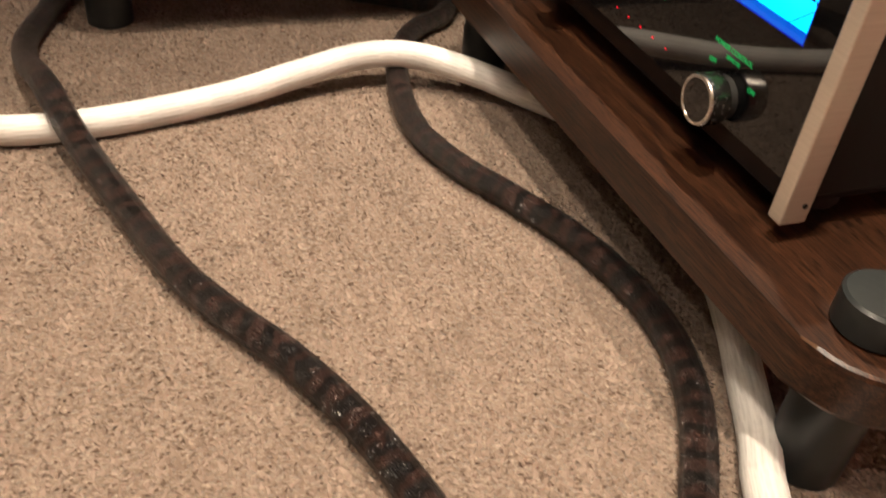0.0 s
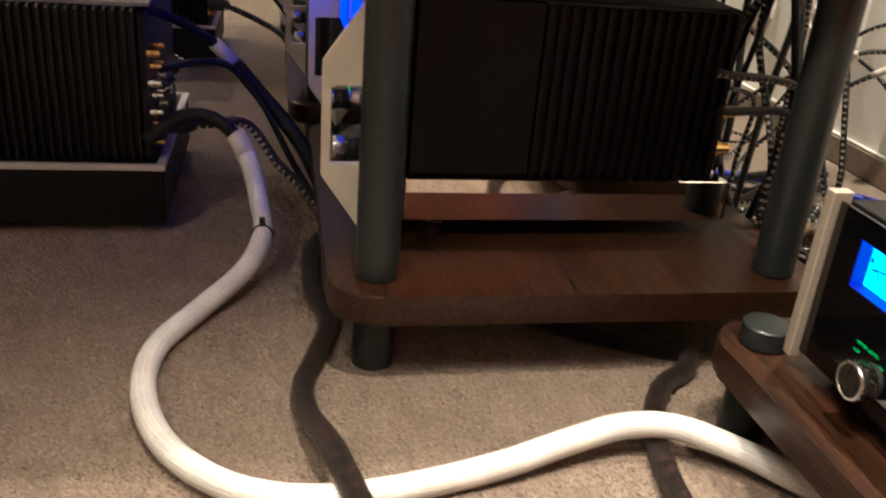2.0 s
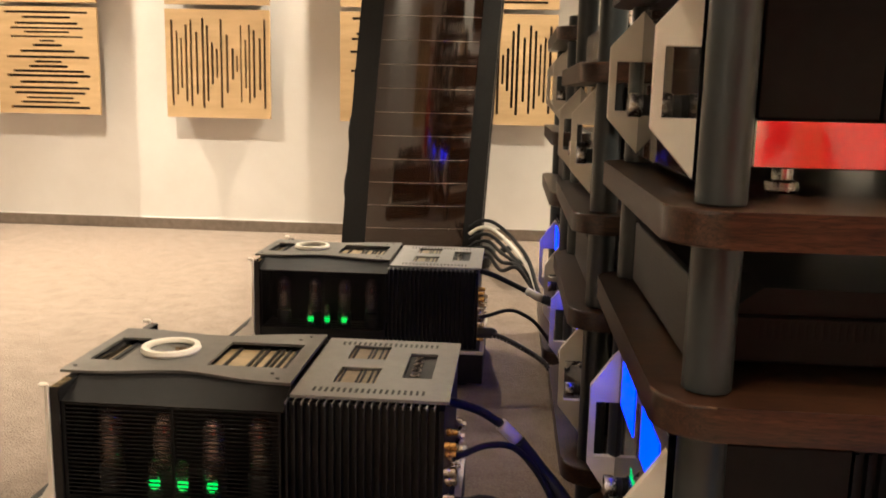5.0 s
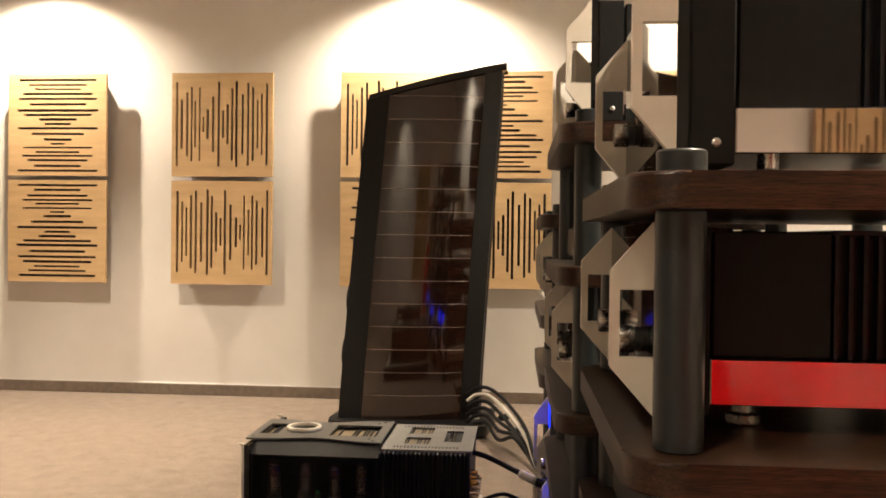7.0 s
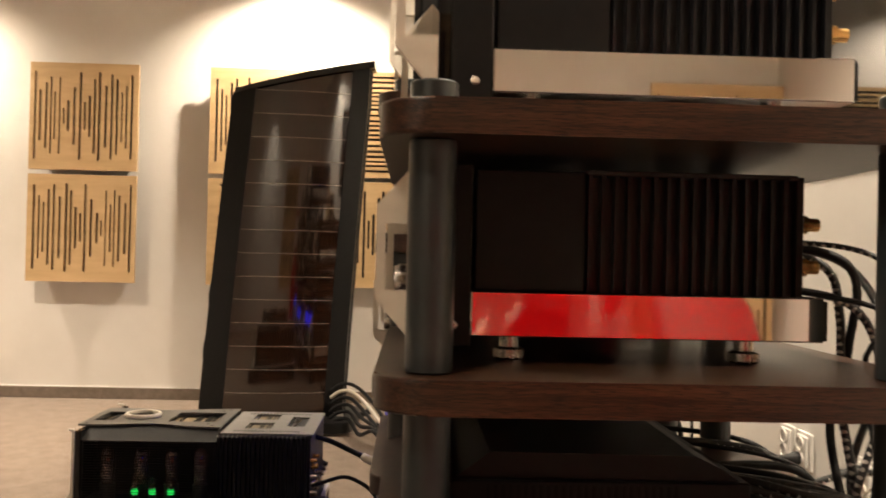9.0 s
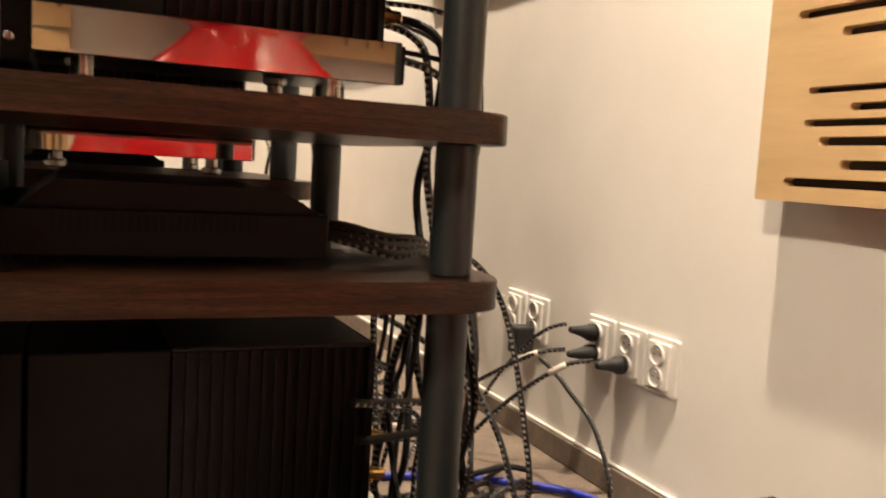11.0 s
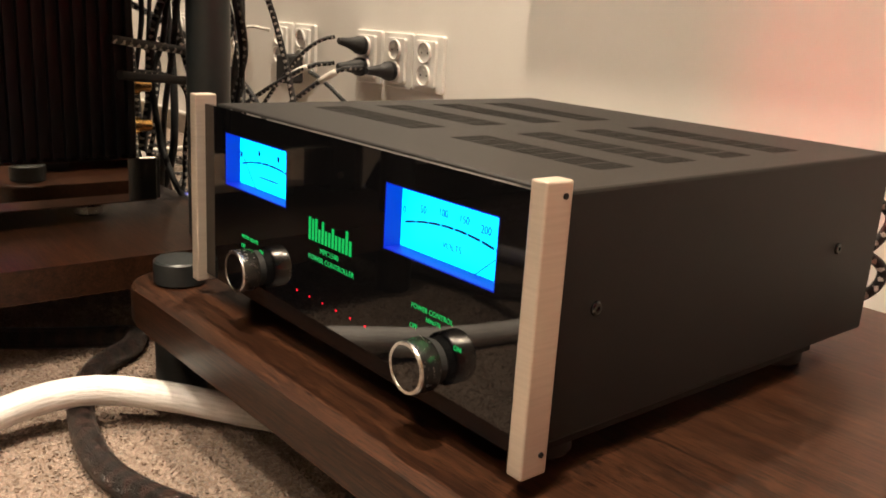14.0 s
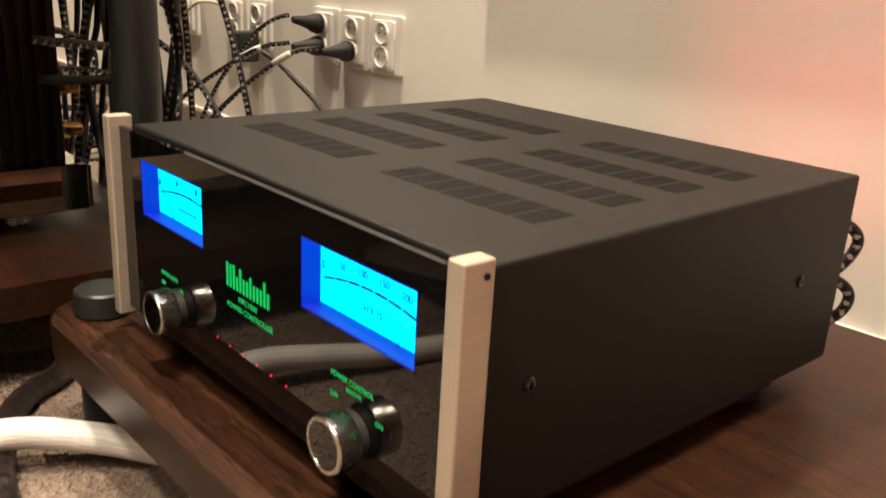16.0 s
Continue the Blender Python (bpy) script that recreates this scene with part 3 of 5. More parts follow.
    text("model_word", "MPC1500", 0.0058, facing(x, 0.221, 0.2205 + o), GREEN, c, stretch=1.1)
    text("lettering", "POWER CONTROLLER", 0.0056, facing(x, 0.219, 0.2130 + o), GREEN, c, stretch=1.1)
    text("lettering", "METER LIGHTS", 0.0046, facing(x, 0.346, 0.2030 + o), GREEN, c)
    text("lettering", "OFF", 0.0046, facing(x, 0.358, 0.1945 + o), GREEN, c)
    text("lettering", "ON", 0.0046, facing(x, 0.326, 0.1965 + o), GREEN, c)
    text("lettering", "POWER CONTROL", 0.0050, facing(x, 0.0985, 0.2125 + o), GREEN, c)
    text("lettering", "REMOTE", 0.0040, facing(x, 0.0965, 0.2068 + o), GREEN, c)
    text("lettering", "OFF", 0.0048, facing(x, 0.1165, 0.1985 + o), GREEN, c)
    text("lettering", "ON", 0.0048, facing(x, 0.0715, 0.1975 + o), GREEN, c)
    for x in (0.060, 0.350):
        for y in (0.045, W - 0.045):
            bm = lathe(bmesh.new(), [(0.020, 0.0), (0.022, 0.003), (0.022, zb + o)], 24, Matrix.Translation((x, y, 0)))
            part("foot", bm, RUBBER, c, "", True)
    part("plinth", boxed(0.020, 0.36, 0.02, W - 0.02, 0.142 + o, zb + o), BLACK, c)
    for y in (0.17, 0.23, 0.29, 0.36):
        part("outlet", boxed(0.428, 0.442, y - 0.02, y + 0.02, 0.19 + o, 0.235 + o, bevel=0.003), RUBBER, c, "rear mains outlet")
    # unseen stand-in for whatever reddens the wall behind the controller
    part("rear_red_source", boxed(0.428, 0.436, 0.180, 0.200, 0.260 + o, 0.278 + o, bevel=0.002), RED_SOURCE, c, "unseen red light source added at the rear")
    # two added blockers that cut the red glow below and to the far side
    part("red_light_stop_low", boxed(0.4275, 0.478, 0.140, 0.222, 0.250 + o, 0.253 + o, bevel=0.001), BLACK, c, "unseen black ledge added to stop red light going down")
    part("red_light_stop_side", boxed(0.4275, 0.478, 0.2185, 0.2215, 0.253 + o, 0.296 + o, bevel=0.001), BLACK, c, "unseen black plate added to stop red light going sideways")
    return c


power_controller().rotation_euler = (0, 0, radians(0.6))

# ---- amplifiers on the racks ----


def side_handle(c, x_back, x_front, y, z0, z1, name="end_handle"):
    """A flat six-cornered end plate with a window, standing out from the front panel."""
    h = z1 - z0
    cut = h * 0.25
    hx, hz0, hz1 = x_front + (x_back - x_front) * 0.22, z0 + h * 0.30, z1 - h * 0.35
    plate = [(x_back, z0), (x_front, z0 + cut), (x_front, z1 - cut), (x_back, z1), (x_back, hz1), (hx, hz1), (hx, hz0), (x_back, hz0)]
    return part(name, prism(bmesh.new(), plate, "y", y - 0.006, y + 0.006), IVORY, c, "ivory metal end handle with a window")


def rack_amplifier(label, at, height, front, deep, width=0.44, lit=True, sink_from=0.165, foot=0.038, base=0.057, handle=(0.010, 0.0)):
    """A tall power amplifier: polished chassis, black body, cooling fins and a glass front with end handles.
    Its own axes: x towards the rear from the front panel, y to the far side, z up from the shelf."""
    c = thing("power_amplifier", label, "amplifier", "rack amplifiers", at)
    zc0, zc1 = foot, foot + base
    b0 = front
    part("chassis", boxed(b0, deep, 0.0, width, zc0, zc1, bevel=0.0015), CHROME, c, "mirror-polished steel chassis")
    part("chassis_end", boxed(deep, deep + 0.004, 0.002, width - 0.002, zc0 + 0.002, zc1 - 0.004), BLACK, c)
    part("body", boxed(b0 + 0.004, b0 + sink_from, 0.012, width - 0.012, zc1, height, bevel=0.002), BLACK, c, "matt black side panel")
    part("body_core", boxed(b0 + sink_from, deep - 0.026, 0.040, width - 0.040, zc1, height - 0.006), SINK, c)
    n = 17
    x0, x1 = b0 + sink_from + 0.004, deep - 0.028
    for y0, y1 in ((0.010, 0.042), (width - 0.042, width - 0.010)):
        sink = part("heat_sink", boxed(x0, x1, y0 + 0.012, y1 - 0.012, zc1 + 0.001, height - 0.006), SINK, c, "row of black cooling fins")
        pieces("fin", boxed(-0.0022, 0.0022, y0, y1, zc1 + 0.001, height - 0.004), SINK, sink, [(x0 + (x1 - x0) * k / (n - 1), 0, 0) for k in range(n)])
    part("top_plate", boxed(b0 + sink_from, deep - 0.026, 0.014, width - 0.014, height - 0.004, height + 0.002, bevel=0.0015), GREY_PLATE, c, "dark grey lid plate")
    part("rear_panel", boxed(deep - 0.026, deep - 0.020, 0.014, width - 0.014, zc1, height, bevel=0.001), BLACK, c)
    for y in (0.035, 0.13, 0.31, 0.405):
        for z in (zc1 + 0.035, zc1 + 0.085):
            bm = lathe(bmesh.new(), [(0.011, 0.0), (0.011, 0.012), (0.008, 0.013), (0.008, 0.026), (0.005, 0.028)], 14, Matrix.Translation((deep - 0.020, y, z)) @ Euler((0, radians(90), 0)).to_matrix().to_4x4())
            part("binding_post", bm, GOLD, c, "gold-plated binding post", True)
    # front
    part("front_body", boxed(0.018, b0, 0.002, width - 0.002, zc0 - 0.012, height + 0.004, bevel=0.002), BLACK, c)
    part("front_panel", boxed(0.004, 0.018, 0.004, width - 0.004, zc0 - 0.016, height + 0.010, bevel=0.001), GLASS_BLACK, c, "black glass front")
    if lit:
        for y0, y1 in ((0.05, 0.185), (width - 0.185, width - 0.05)):
            z1 = height - 0.020
            part("meter", boxed(0.0028, 0.0040, y0, y1, z1 - 0.075, z1), RACK_BLUE, c, "glowing blue meter")
        wordmark(c, width / 2 - 0.04, width / 2 + 0.04, height * 0.46, height * 0.52, 0.004, GREEN)
    side_handle(c, 0.004, -0.043, 0.008, zc0 - handle[0], height + handle[1])
    side_handle(c, 0.004, -0.043, width - 0.008, zc0 - handle[0], height + handle[1])
    for y in (0.10, width - 0.10):
        knob(c, "knob", y, zc0 + 0.060, 0.017, 0.004, -0.024, "polished steel knob")
    part("side_bolt", lathe(bmesh.new(), [(0.005, 0.0), (0.005, 0.002), (0.003, 0.003)], 14, Matrix.Translation((0.045, 0.002, zc0 + 0.012)) @ Euler((radians(90), 0, 0)).to_matrix().to_4x4()), STEEL, c)
    for x in (b0 + 0.05, deep - 0.07):
        for y in (0.06, width - 0.06):
            f = bmesh.new()
            lathe(f, [(0.016, 0.0), (0.019, 0.003), (0.019, 0.012), (0.012, 0.015), (0.012, foot)], 22, Matrix.Translation((x, y, 0)))
            part("foot", f, STEEL, c, "steel foot", True)
    return c


amp_low = rack_amplifier("tall black power amplifier with blue meters and polished steel chassis", (-0.407, 0.760, A_TOPS[0]), 0.296, 0.060, 0.490, sink_from=0.157, foot=0.024, base=0.056, handle=(0.011, -0.008))
amp_mid = rack_amplifier("black power amplifier with mirror-polished chassis on a walnut shelf", (-0.407, 0.735, A_TOPS[2]), 0.221, 0.065, 0.470, sink_from=0.131, foot=0.031, base=0.051, lit=False, handle=(0.014, 0.009))
amp_top = rack_amplifier("black power amplifier with polished chassis on the rack top", (-0.390, 0.709, A_TOPS[3]), 0.240, 0.065, 0.470, sink_from=0.132, foot=0.026, base=0.049, lit=False, handle=(0.0065, 0.0055))
copy_thing(amp_low, pose(-0.440, 1.48, B_TOPS[0])).scale = (1, 1, 0.86)
copy_thing(amp_mid, pose(-0.440, 1.46, B_TOPS[2]))
copy_thing(amp_top, pose(-0.420, 1.44, B_TOPS[4]))
copy_thing(amp_low, pose(-0.445, 2.20, C_TOPS[0]))
copy_thing(amp_mid, pose(-0.445, 2.20, C_TOPS[2]))


def flat_component(label, at, front_tone):
    """A low black source component with a vented side and a raised lid."""
    c = thing("source_component", label, "audio component", "rack components", at)
    part("case", boxed(0.012, 0.376, 0.0, 0.43, 0.008, 0.060, bevel=0.002), BLACK, c, "matt black case")
    bm = bmesh.new()
    prism(bm, [(0.04, 0.060), (0.366, 0.060), (0.345, 0.074), (0.315, 0.088), (0.08, 0.090)], "y", 0.010, 0.42)
    part("lid", bm, BLACK, c, "raised black lid")
    bm = bmesh.new()
    for k in range(26):
        box(bm, 0.075 + 0.0085 * k, 0.0795 + 0.0085 * k, -0.0006, 0.001, 0.036, 0.056)
    part("side_vent", bm, VENT, c, "row of narrow side slots")
    part("front_panel", boxed(0.0, 0.012, -0.004, 0.434, 0.006, 0.098, bevel=0.0015), front_tone, c, "dark front panel")
    for x in (0.05, 0.29):
        for y in (0.05, 0.38):
            part("foot", rod((x, y, 0.004), 0.014, 0.008), RUBBER, c)
    return c


flat = flat_component("low matt black audio component with a vented side", (-0.396, 0.730, A_TOPS[1]), GREY_PLATE)
copy_thing(flat, pose(-0.432, 1.44, B_TOPS[1]))
copy_thing(flat, pose(-0.440, 2.18, C_TOPS[1]))

silver = thing("tube_preamplifier", "small silver component with chrome valves on a walnut shelf", "preamplifier", "", (-0.43, 1.50, B_TOPS[3]))
part("case", boxed(0.0, 0.30, 0.0, 0.38, 0.012, 0.075, bevel=0.004), STEEL, silver, "brushed steel case")
for x in (0.03, 0.27):
    for y in (0.03, 0.35):
        part("foot", rod((x, y, 0.006), 0.012, 0.012), RUBBER, silver)
for k in range(4):
    bm = lathe(bmesh.new(), [(0.014, 0.0), (0.014, 0.02), (0.011, 0.022), (0.011, 0.06), (0.006, 0.07), (0.001, 0.074)], 16, Matrix.Translation((0.05, 0.06 + 0.085 * k, 0.075)))
    part("valve", bm, CHROME, silver, "chrome-topped valve", True)

# ---- floor amplifiers with valves ----


def valve_amplifier(at):
    """A large hybrid amplifier. Own axes: x from front towards rear connectors, y to the far side."""
    c = thing("valve_amplifier", "large black valve amplifier with cooling fins and green-lit valves", "amplifier", "floor amplifiers", at)
    L, W = 0.735, 0.410
    part("base", boxed(0.0, L, 0.0, W, 0.006, 0.086, bevel=0.002), BLACK, c, "black base box")
    bm = bmesh.new()
    box(bm, -0.002, L + 0.002, -0.002, 0.010, 0.086, 0.094, bevel=0.001)
    box(bm, -0.002, L + 0.002, W - 0.010, W + 0.002, 0.086, 0.094, bevel=0.001)
    box(bm, L - 0.010, L + 0.0024, 0.010, W - 0.010, 0.086, 0.094, bevel=0.001)
    part("base_rim", bm, SILVER_INK, c, "bright steel rim on the base")
    part("base_deck", boxed(0.0, L - 0.010, 0.010, W - 0.010, 0.086, 0.090), BLACK, c)
    # lettering on the side of the base
    for i, k in enumerate((1.0, 0.94, 1.0, 0.58, 0.98, 0.62, 0.62, 0.86, 0.62, 0.62, 0.62, 1.0, 0.62)):
        part("letter_bar", boxed(0.270 + 0.0101 * i, 0.2764 + 0.0101 * i, -0.0006, 0.0, 0.032, 0.032 + 0.029 * k), SILVER_INK, c)
    text("model_number", "901", 0.045, facing_south(0.436, -0.0004, 0.039), SILVER_INK, c, slant=0.25)
    # fins
    hx0, hx1 = 0.465, 0.708
    part("fin_core", boxed(hx0, hx1 - 0.004, 0.060, W - 0.060, 0.090, 0.300), SINK, c)
    for y0, y1 in ((0.026, 0.062), (W - 0.062, W - 0.026)):
        sink = part("heat_sink", boxed(hx0, hx1 - 0.005, y0 + 0.014, y1 - 0.014, 0.091, 0.300), SINK, c, "row of tall black cooling fins")
        pieces("fin", boxed(-0.0017, 0.0017, y0, y1, 0.091, 0.302), SINK, sink, [(hx0 + 0.003 + (hx1 - hx0 - 0.010) * k / 19, 0, 0) for k in range(20)])
    # pale strips on the black fins paint the light their tops catch
    for y in (0.0225, W - 0.0425):
        pieces("fin_tip_glint", boxed(-0.0012, 0.0012, y, y + 0.020, 0.3018, 0.3058), LIGHT_PLATE, c, [(hx0 + 0.003 + (hx1 - hx0 - 0.010) * k / 19, 0, 0) for k in range(20)])
    # slotted grey plate
    tx0, tx1, ty0, ty1 = 0.470, 0.722, 0.043, W - 0.043
    bm = bmesh.new()
    holes = [(0.055, 0.125, 0.070, 0.150), (0.055, 0.125, 0.200, 0.280), (0.165, 0.215, 0.105, 0.245)]
    xs = sorted({0.0, tx1 - tx0, *(v for h in holes for v in h[:2])})
    ysn = sorted({0.0, ty1 - ty0, *(v for h in holes for v in h[2:])})
    for a, b in zip(xs, xs[1:]):
        for p, q in zip(ysn, ysn[1:]):
            if any(h[0] <= a and b <= h[1] and h[2] <= p and q <= h[3] for h in holes):
                continue
            box(bm, tx0 + a, tx0 + b, ty0 + p, ty0 + q, 0.306, 0.311)
    bmesh.ops.remove_doubles(bm, verts=bm.verts, dist=1e-6)
    plate = part("fin_plate", bm, LIGHT_PLATE, c, "grey slotted top plate")
    for yy in (0.022, ty1 - ty0 - 0.042):
        pieces("plate_slot", boxed(0, 0.0045, ty0 + yy, ty0 + yy + 0.020, 0.3095, 0.3114), BLACK, plate, [(tx0 + 0.030 + 0.0098 * k, 0, 0) for k in range(19)])
    part("well", boxed(tx0 + 0.045, tx0 + 0.225, ty0 + 0.08, ty0 + 0.30, 0.300, 0.3045), BLACK, c)
    for y in (ty0 + 0.066, ty0 + 0.196):
        part("label_board", boxed(tx0 + 0.050, tx0 + 0.130, y, y + 0.088, 0.3040, 0.3052), TAN_BOARD, c, "tan board inside a window")
        pieces("board_bar", boxed(0, 0.0032, y + 0.002, y + 0.086, 0.3050, 0.3075), BLACK, c, [(tx0 + k, 0, 0) for k in (0.060, 0.088, 0.095, 0.108, 0.117)])
    for k in range(4):
        bm = lathe(bmesh.new(), [(0.0085, 0.0), (0.0085, 0.006), (0.006, 0.007), (0.006, 0.013), (0.003, 0.013)], 14, Matrix.Translation((tx0 + 0.185, ty0 + 0.125 + 0.026 * k, 0.3045)))
        part("terminal", bm, CHROME, c, "chrome terminal", True)
    # valve cage: slats over a dark deck
    cx0, cx1 = 0.110, 0.462
    for y0, y1, name in ((0.016, 0.020, "cage_side"), (W - 0.020, W - 0.016, "cage_side")):
        cage = part(name, boxed(cx0, cx1, y0, y1, 0.090, 0.136), BLACK, c, "black slatted valve cage")
        pieces("upright", boxed(0, 0.004, y0 + 0.0005, y1 - 0.0005, 0.136, 0.290), BLACK, cage, [(x, 0, 0) for x in (cx0, (cx0 + cx1) / 2, cx1 - 0.004)])
        pieces("slat", boxed(cx0, cx1, y0 + 0.001, y1 - 0.001, 0.0, 0.0018), BLACK, cage, [(0, 0, 0.139 + 0.0067 * k) for k in range(23)])
    part("cage_floor", boxed(cx0, cx1, 0.021, W - 0.021, 0.090, 0.134), BLACK, c)
    part("cage_core", boxed(cx0 + 0.005, cx1, 0.125, W - 0.125, 0.112, 0.300), BLACK, c)
    # waisted top plate with two windows, over black shoulders that slope to the cage
    def edge(x):
        u = (x - 0.078) / 0.388
        return 0.076 + 0.030 * math.exp(-((u - 0.50) / 0.24) ** 2) - 0.014 * u

    windows = ((0.098, 0.152, 0.138, W - 0.138), (0.304, 0.440, 0.136, W - 0.136))
    stations = sorted({*(0.078 + 0.388 * k / 24 for k in range(25)), *(v for w in windows for v in w[:2])})
    bm, body = bmesh.new(), bmesh.new()
    bounds = [0.078, *(v for w in windows for v in w[:2]), 0.466]
    for a, b in zip(bounds, bounds[1:]):
        run = [x for x in stations if a - 1e-6 <= x <= b + 1e-6]
        near, far = [(x, edge(x)) for x in run], [(x, W - edge(x)) for x in reversed(run)]
        gap = next((w for w in windows if w[0] == a), None)
        if gap:
            prism(bm, near + [(b, gap[2]), (a, gap[2])], "z", 0.3175, 0.322)
            prism(bm, [(a, gap[3]), (b, gap[3])] + far, "z", 0.3175, 0.322)
        else:
            prism(bm, near + far, "z", 0.3175, 0.322)
    top = part("top_plate", bm, BRONZE_PLATE, c, "warm grey waisted top plate")
    prism(body, [(x, edge(x) + 0.003) for x in stations] + [(x, W - edge(x) - 0.003) for x in reversed(stations)], "z", 0.288, 0.3055)
    part("plate_body", body, BLACK, c, "black body under the top plate")
    for flip in (False, True):
        bm = bmesh.new()
        for a, b in zip(stations, stations[1:]):
            ring = [(a, edge(a) + 0.004, 0.3165), (b, edge(b) + 0.004, 0.3165), (b, 0.016, 0.292), (a, 0.016, 0.292)]
            bm.faces.new([bm.verts.new((max(x, cx0 - 0.012), W - y if flip else y, z)) for x, y, z in ring])
        bmesh.ops.remove_doubles(bm, verts=bm.verts, dist=1e-5)
        bmesh.ops.dissolve_degenerate(bm, dist=1e-5, edges=bm.edges[:])
        bmesh.ops.recalc_face_normals(bm, faces=bm.faces[:])
        bmesh.ops.solidify(bm, geom=bm.faces[:], thickness=0.003)
        part("cage_shoulder", bm, BLACK, c, "smooth black sloping shoulder", True)
    for x0, x1, y0, y1 in windows:
        part("window", boxed(x0 - 0.004, x1 + 0.004, y0 - 0.004, y1 + 0.004, 0.3055, 0.3075), TAN_BOARD, top, "tan board inside a window")
        pieces("window_bar", boxed(0, 0.0035, y0, y1, 0.3075, 0.313), BLACK, top, [(x0 + (x1 - x0) * k, 0, 0) for k in (0.12, 0.42, 0.50, 0.64, 0.71, 0.80, 0.90)])
    for x, y in ((0.092, 0.100), (0.440, 0.082), (0.440, W - 0.082), (0.425, 0.105), (0.425, W - 0.105)):
        part("plate_screw", rod((x, y, 0.3225), 0.0035, 0.0012, seg=12), BLACK, top)
    bm = lathe(bmesh.new(), [(0.050, 0.0), (0.052, 0.004), (0.050, 0.010), (0.041, 0.010), (0.039, 0.004), (0.040, 0.0)], 48, Matrix.Translation((0.215, W / 2, 0.322)))
    part("ring", bm, IVORY, top, "ivory ring", True)
    part("ring_glass", rod((0.215, W / 2, 0.3232), 0.039, 0.002, seg=40), GLASS_BLACK, top)
    # valves
    for x, s in ((0.165, 1.18), (0.255, 1.14), (0.338, 1.14), (0.415, 1.16)):
        base = 0.172
        m = Matrix.Translation((x, 0.065, base)) @ Matrix.Diagonal((s, s, s, 1))
        v = part("valve", lathe(bmesh.new(), [(0.014, 0.0), (0.0165, 0.012), (0.0165, 0.062), (0.012, 0.076), (0.004, 0.081), (0.0012, 0.082), (0.0010, 0.081), (0.0035, 0.080), (0.0113, 0.0752), (0.0157, 0.0615), (0.0157, 0.0125), (0.0132, 0.001)], 20, m), GLASS, c, "glass power valve", True)
        part("valve_anode", boxed(x - 0.009, x + 0.009, 0.058, 0.072, base + 0.012, base + 0.052, bevel=0.002), STEEL, v)
        part("getter", lathe(bmesh.new(), [(0.0115 * s, 0.0670 * s), (0.0095 * s, 0.0725 * s), (0.004 * s, 0.0775 * s), (0.0004, 0.0785 * s)], 18, Matrix.Translation((x, 0.065, base))), CHROME, v, "silvered valve top", True)
        part("filament", boxed(x - 0.0015, x + 0.0015, 0.0635, 0.0665, base + 0.056, base + 0.066), FILAMENT, v)
        part("valve_socket", rod((x, 0.065, (0.134 + base) / 2), 0.017 * s, base - 0.134), RUBBER, c)
    for x in (0.246, 0.293, 0.342):
        m = Matrix.Translation((x, 0.042, 0.146))
        v = part("small_valve", lathe(bmesh.new(), [(0.010, 0.0), (0.0105, 0.004), (0.0105, 0.040), (0.006, 0.047), (0.0012, 0.052), (0.0010, 0.051), (0.0053, 0.0465), (0.0098, 0.0395), (0.0098, 0.0045), (0.0093, 0.001)], 16, m), GLASS, c, "small green-lit valve", True)
        part("valve_core", rod((x, 0.042, 0.171), 0.0055, 0.020, seg=12), STEEL, v)
        part("valve_light", lathe(bmesh.new(), [(0.0060, 0.148), (0.0088, 0.152), (0.0090, 0.157), (0.0066, 0.163), (0.0030, 0.166)], 16, Matrix.Translation((x, 0.042, 0.0))), GREEN_TUBE, v, "green light at the valve's foot")
        part("valve_socket", rod((x, 0.042, 0.140), 0.012, 0.012, seg=14), RUBBER, c)
    # front panel with handles
    part("front_panel", boxed(0.094, 0.110, 0.010, W - 0.010, 0.094, 0.316, bevel=0.0015), GLASS_BLACK, c, "black glass front")
    for y in (0.006, W - 0.012):
        bm = bmesh.new()
        prism(bm, [(0.020, 0.094), (0.094, 0.094), (0.094, 0.318), (0.089, 0.318), (0.087, 0.160), (0.074, 0.140)], "y", y, y + 0.006)
        box(bm, 0.079, 0.094, y - 0.001, y + 0.007, 0.3165, 0.3225, bevel=0.002)
        part("end_strip", bm, IVORY, c, "ivory metal end strip")
    # rear connectors
    part("rear_panel", boxed(0.708, 0.716, 0.03, W - 0.03, 0.094, 0.300), BLACK, c)
    for k in range(14):
        bm = lathe(bmesh.new(), [(0.0065, 0.0), (0.0065, 0.008), (0.005, 0.009), (0.005, 0.018), (0.003, 0.019)], 14, Matrix.Translation((0.716, 0.040 + 0.017 * (k % 2) + 0.036 * (k // 7), 0.118 + 0.021 * (k % 7))) @ Euler((0, radians(90), 0)).to_matrix().to_4x4())
        part("binding_post", bm, GOLD if k % 7 in (0, 1, 5, 6) else CHROME, c, "gold binding post" if k % 7 in (0, 1, 5, 6) else "chrome connector", True)
    for k in range(4):
        bm = lathe(bmesh.new(), [(0.012, 0.0), (0.012, 0.014), (0.008, 0.015), (0.008, 0.022)], 14, Matrix.Translation((0.716, 0.14 + 0.06 * k, 0.17)) @ Euler((0, radians(90), 0)).to_matrix().to_4x4())
        part("socket", bm, CHROME, c, "round chrome socket", True)
    for x in (0.06, L - 0.06):
        for y in (0.06, W - 0.06):
            part("foot", rod((x, y, -0.003), 0.02, 0.018), RUBBER, c)
    return c


amp_floor = valve_amplifier((-1.400, 1.031, 0.0125))
amp_floor.scale = (1, 1, 1.04)
copy_thing(amp_floor, pose(-1.388, 2.089, 0.0125)).scale = (1, 1, 1.04)

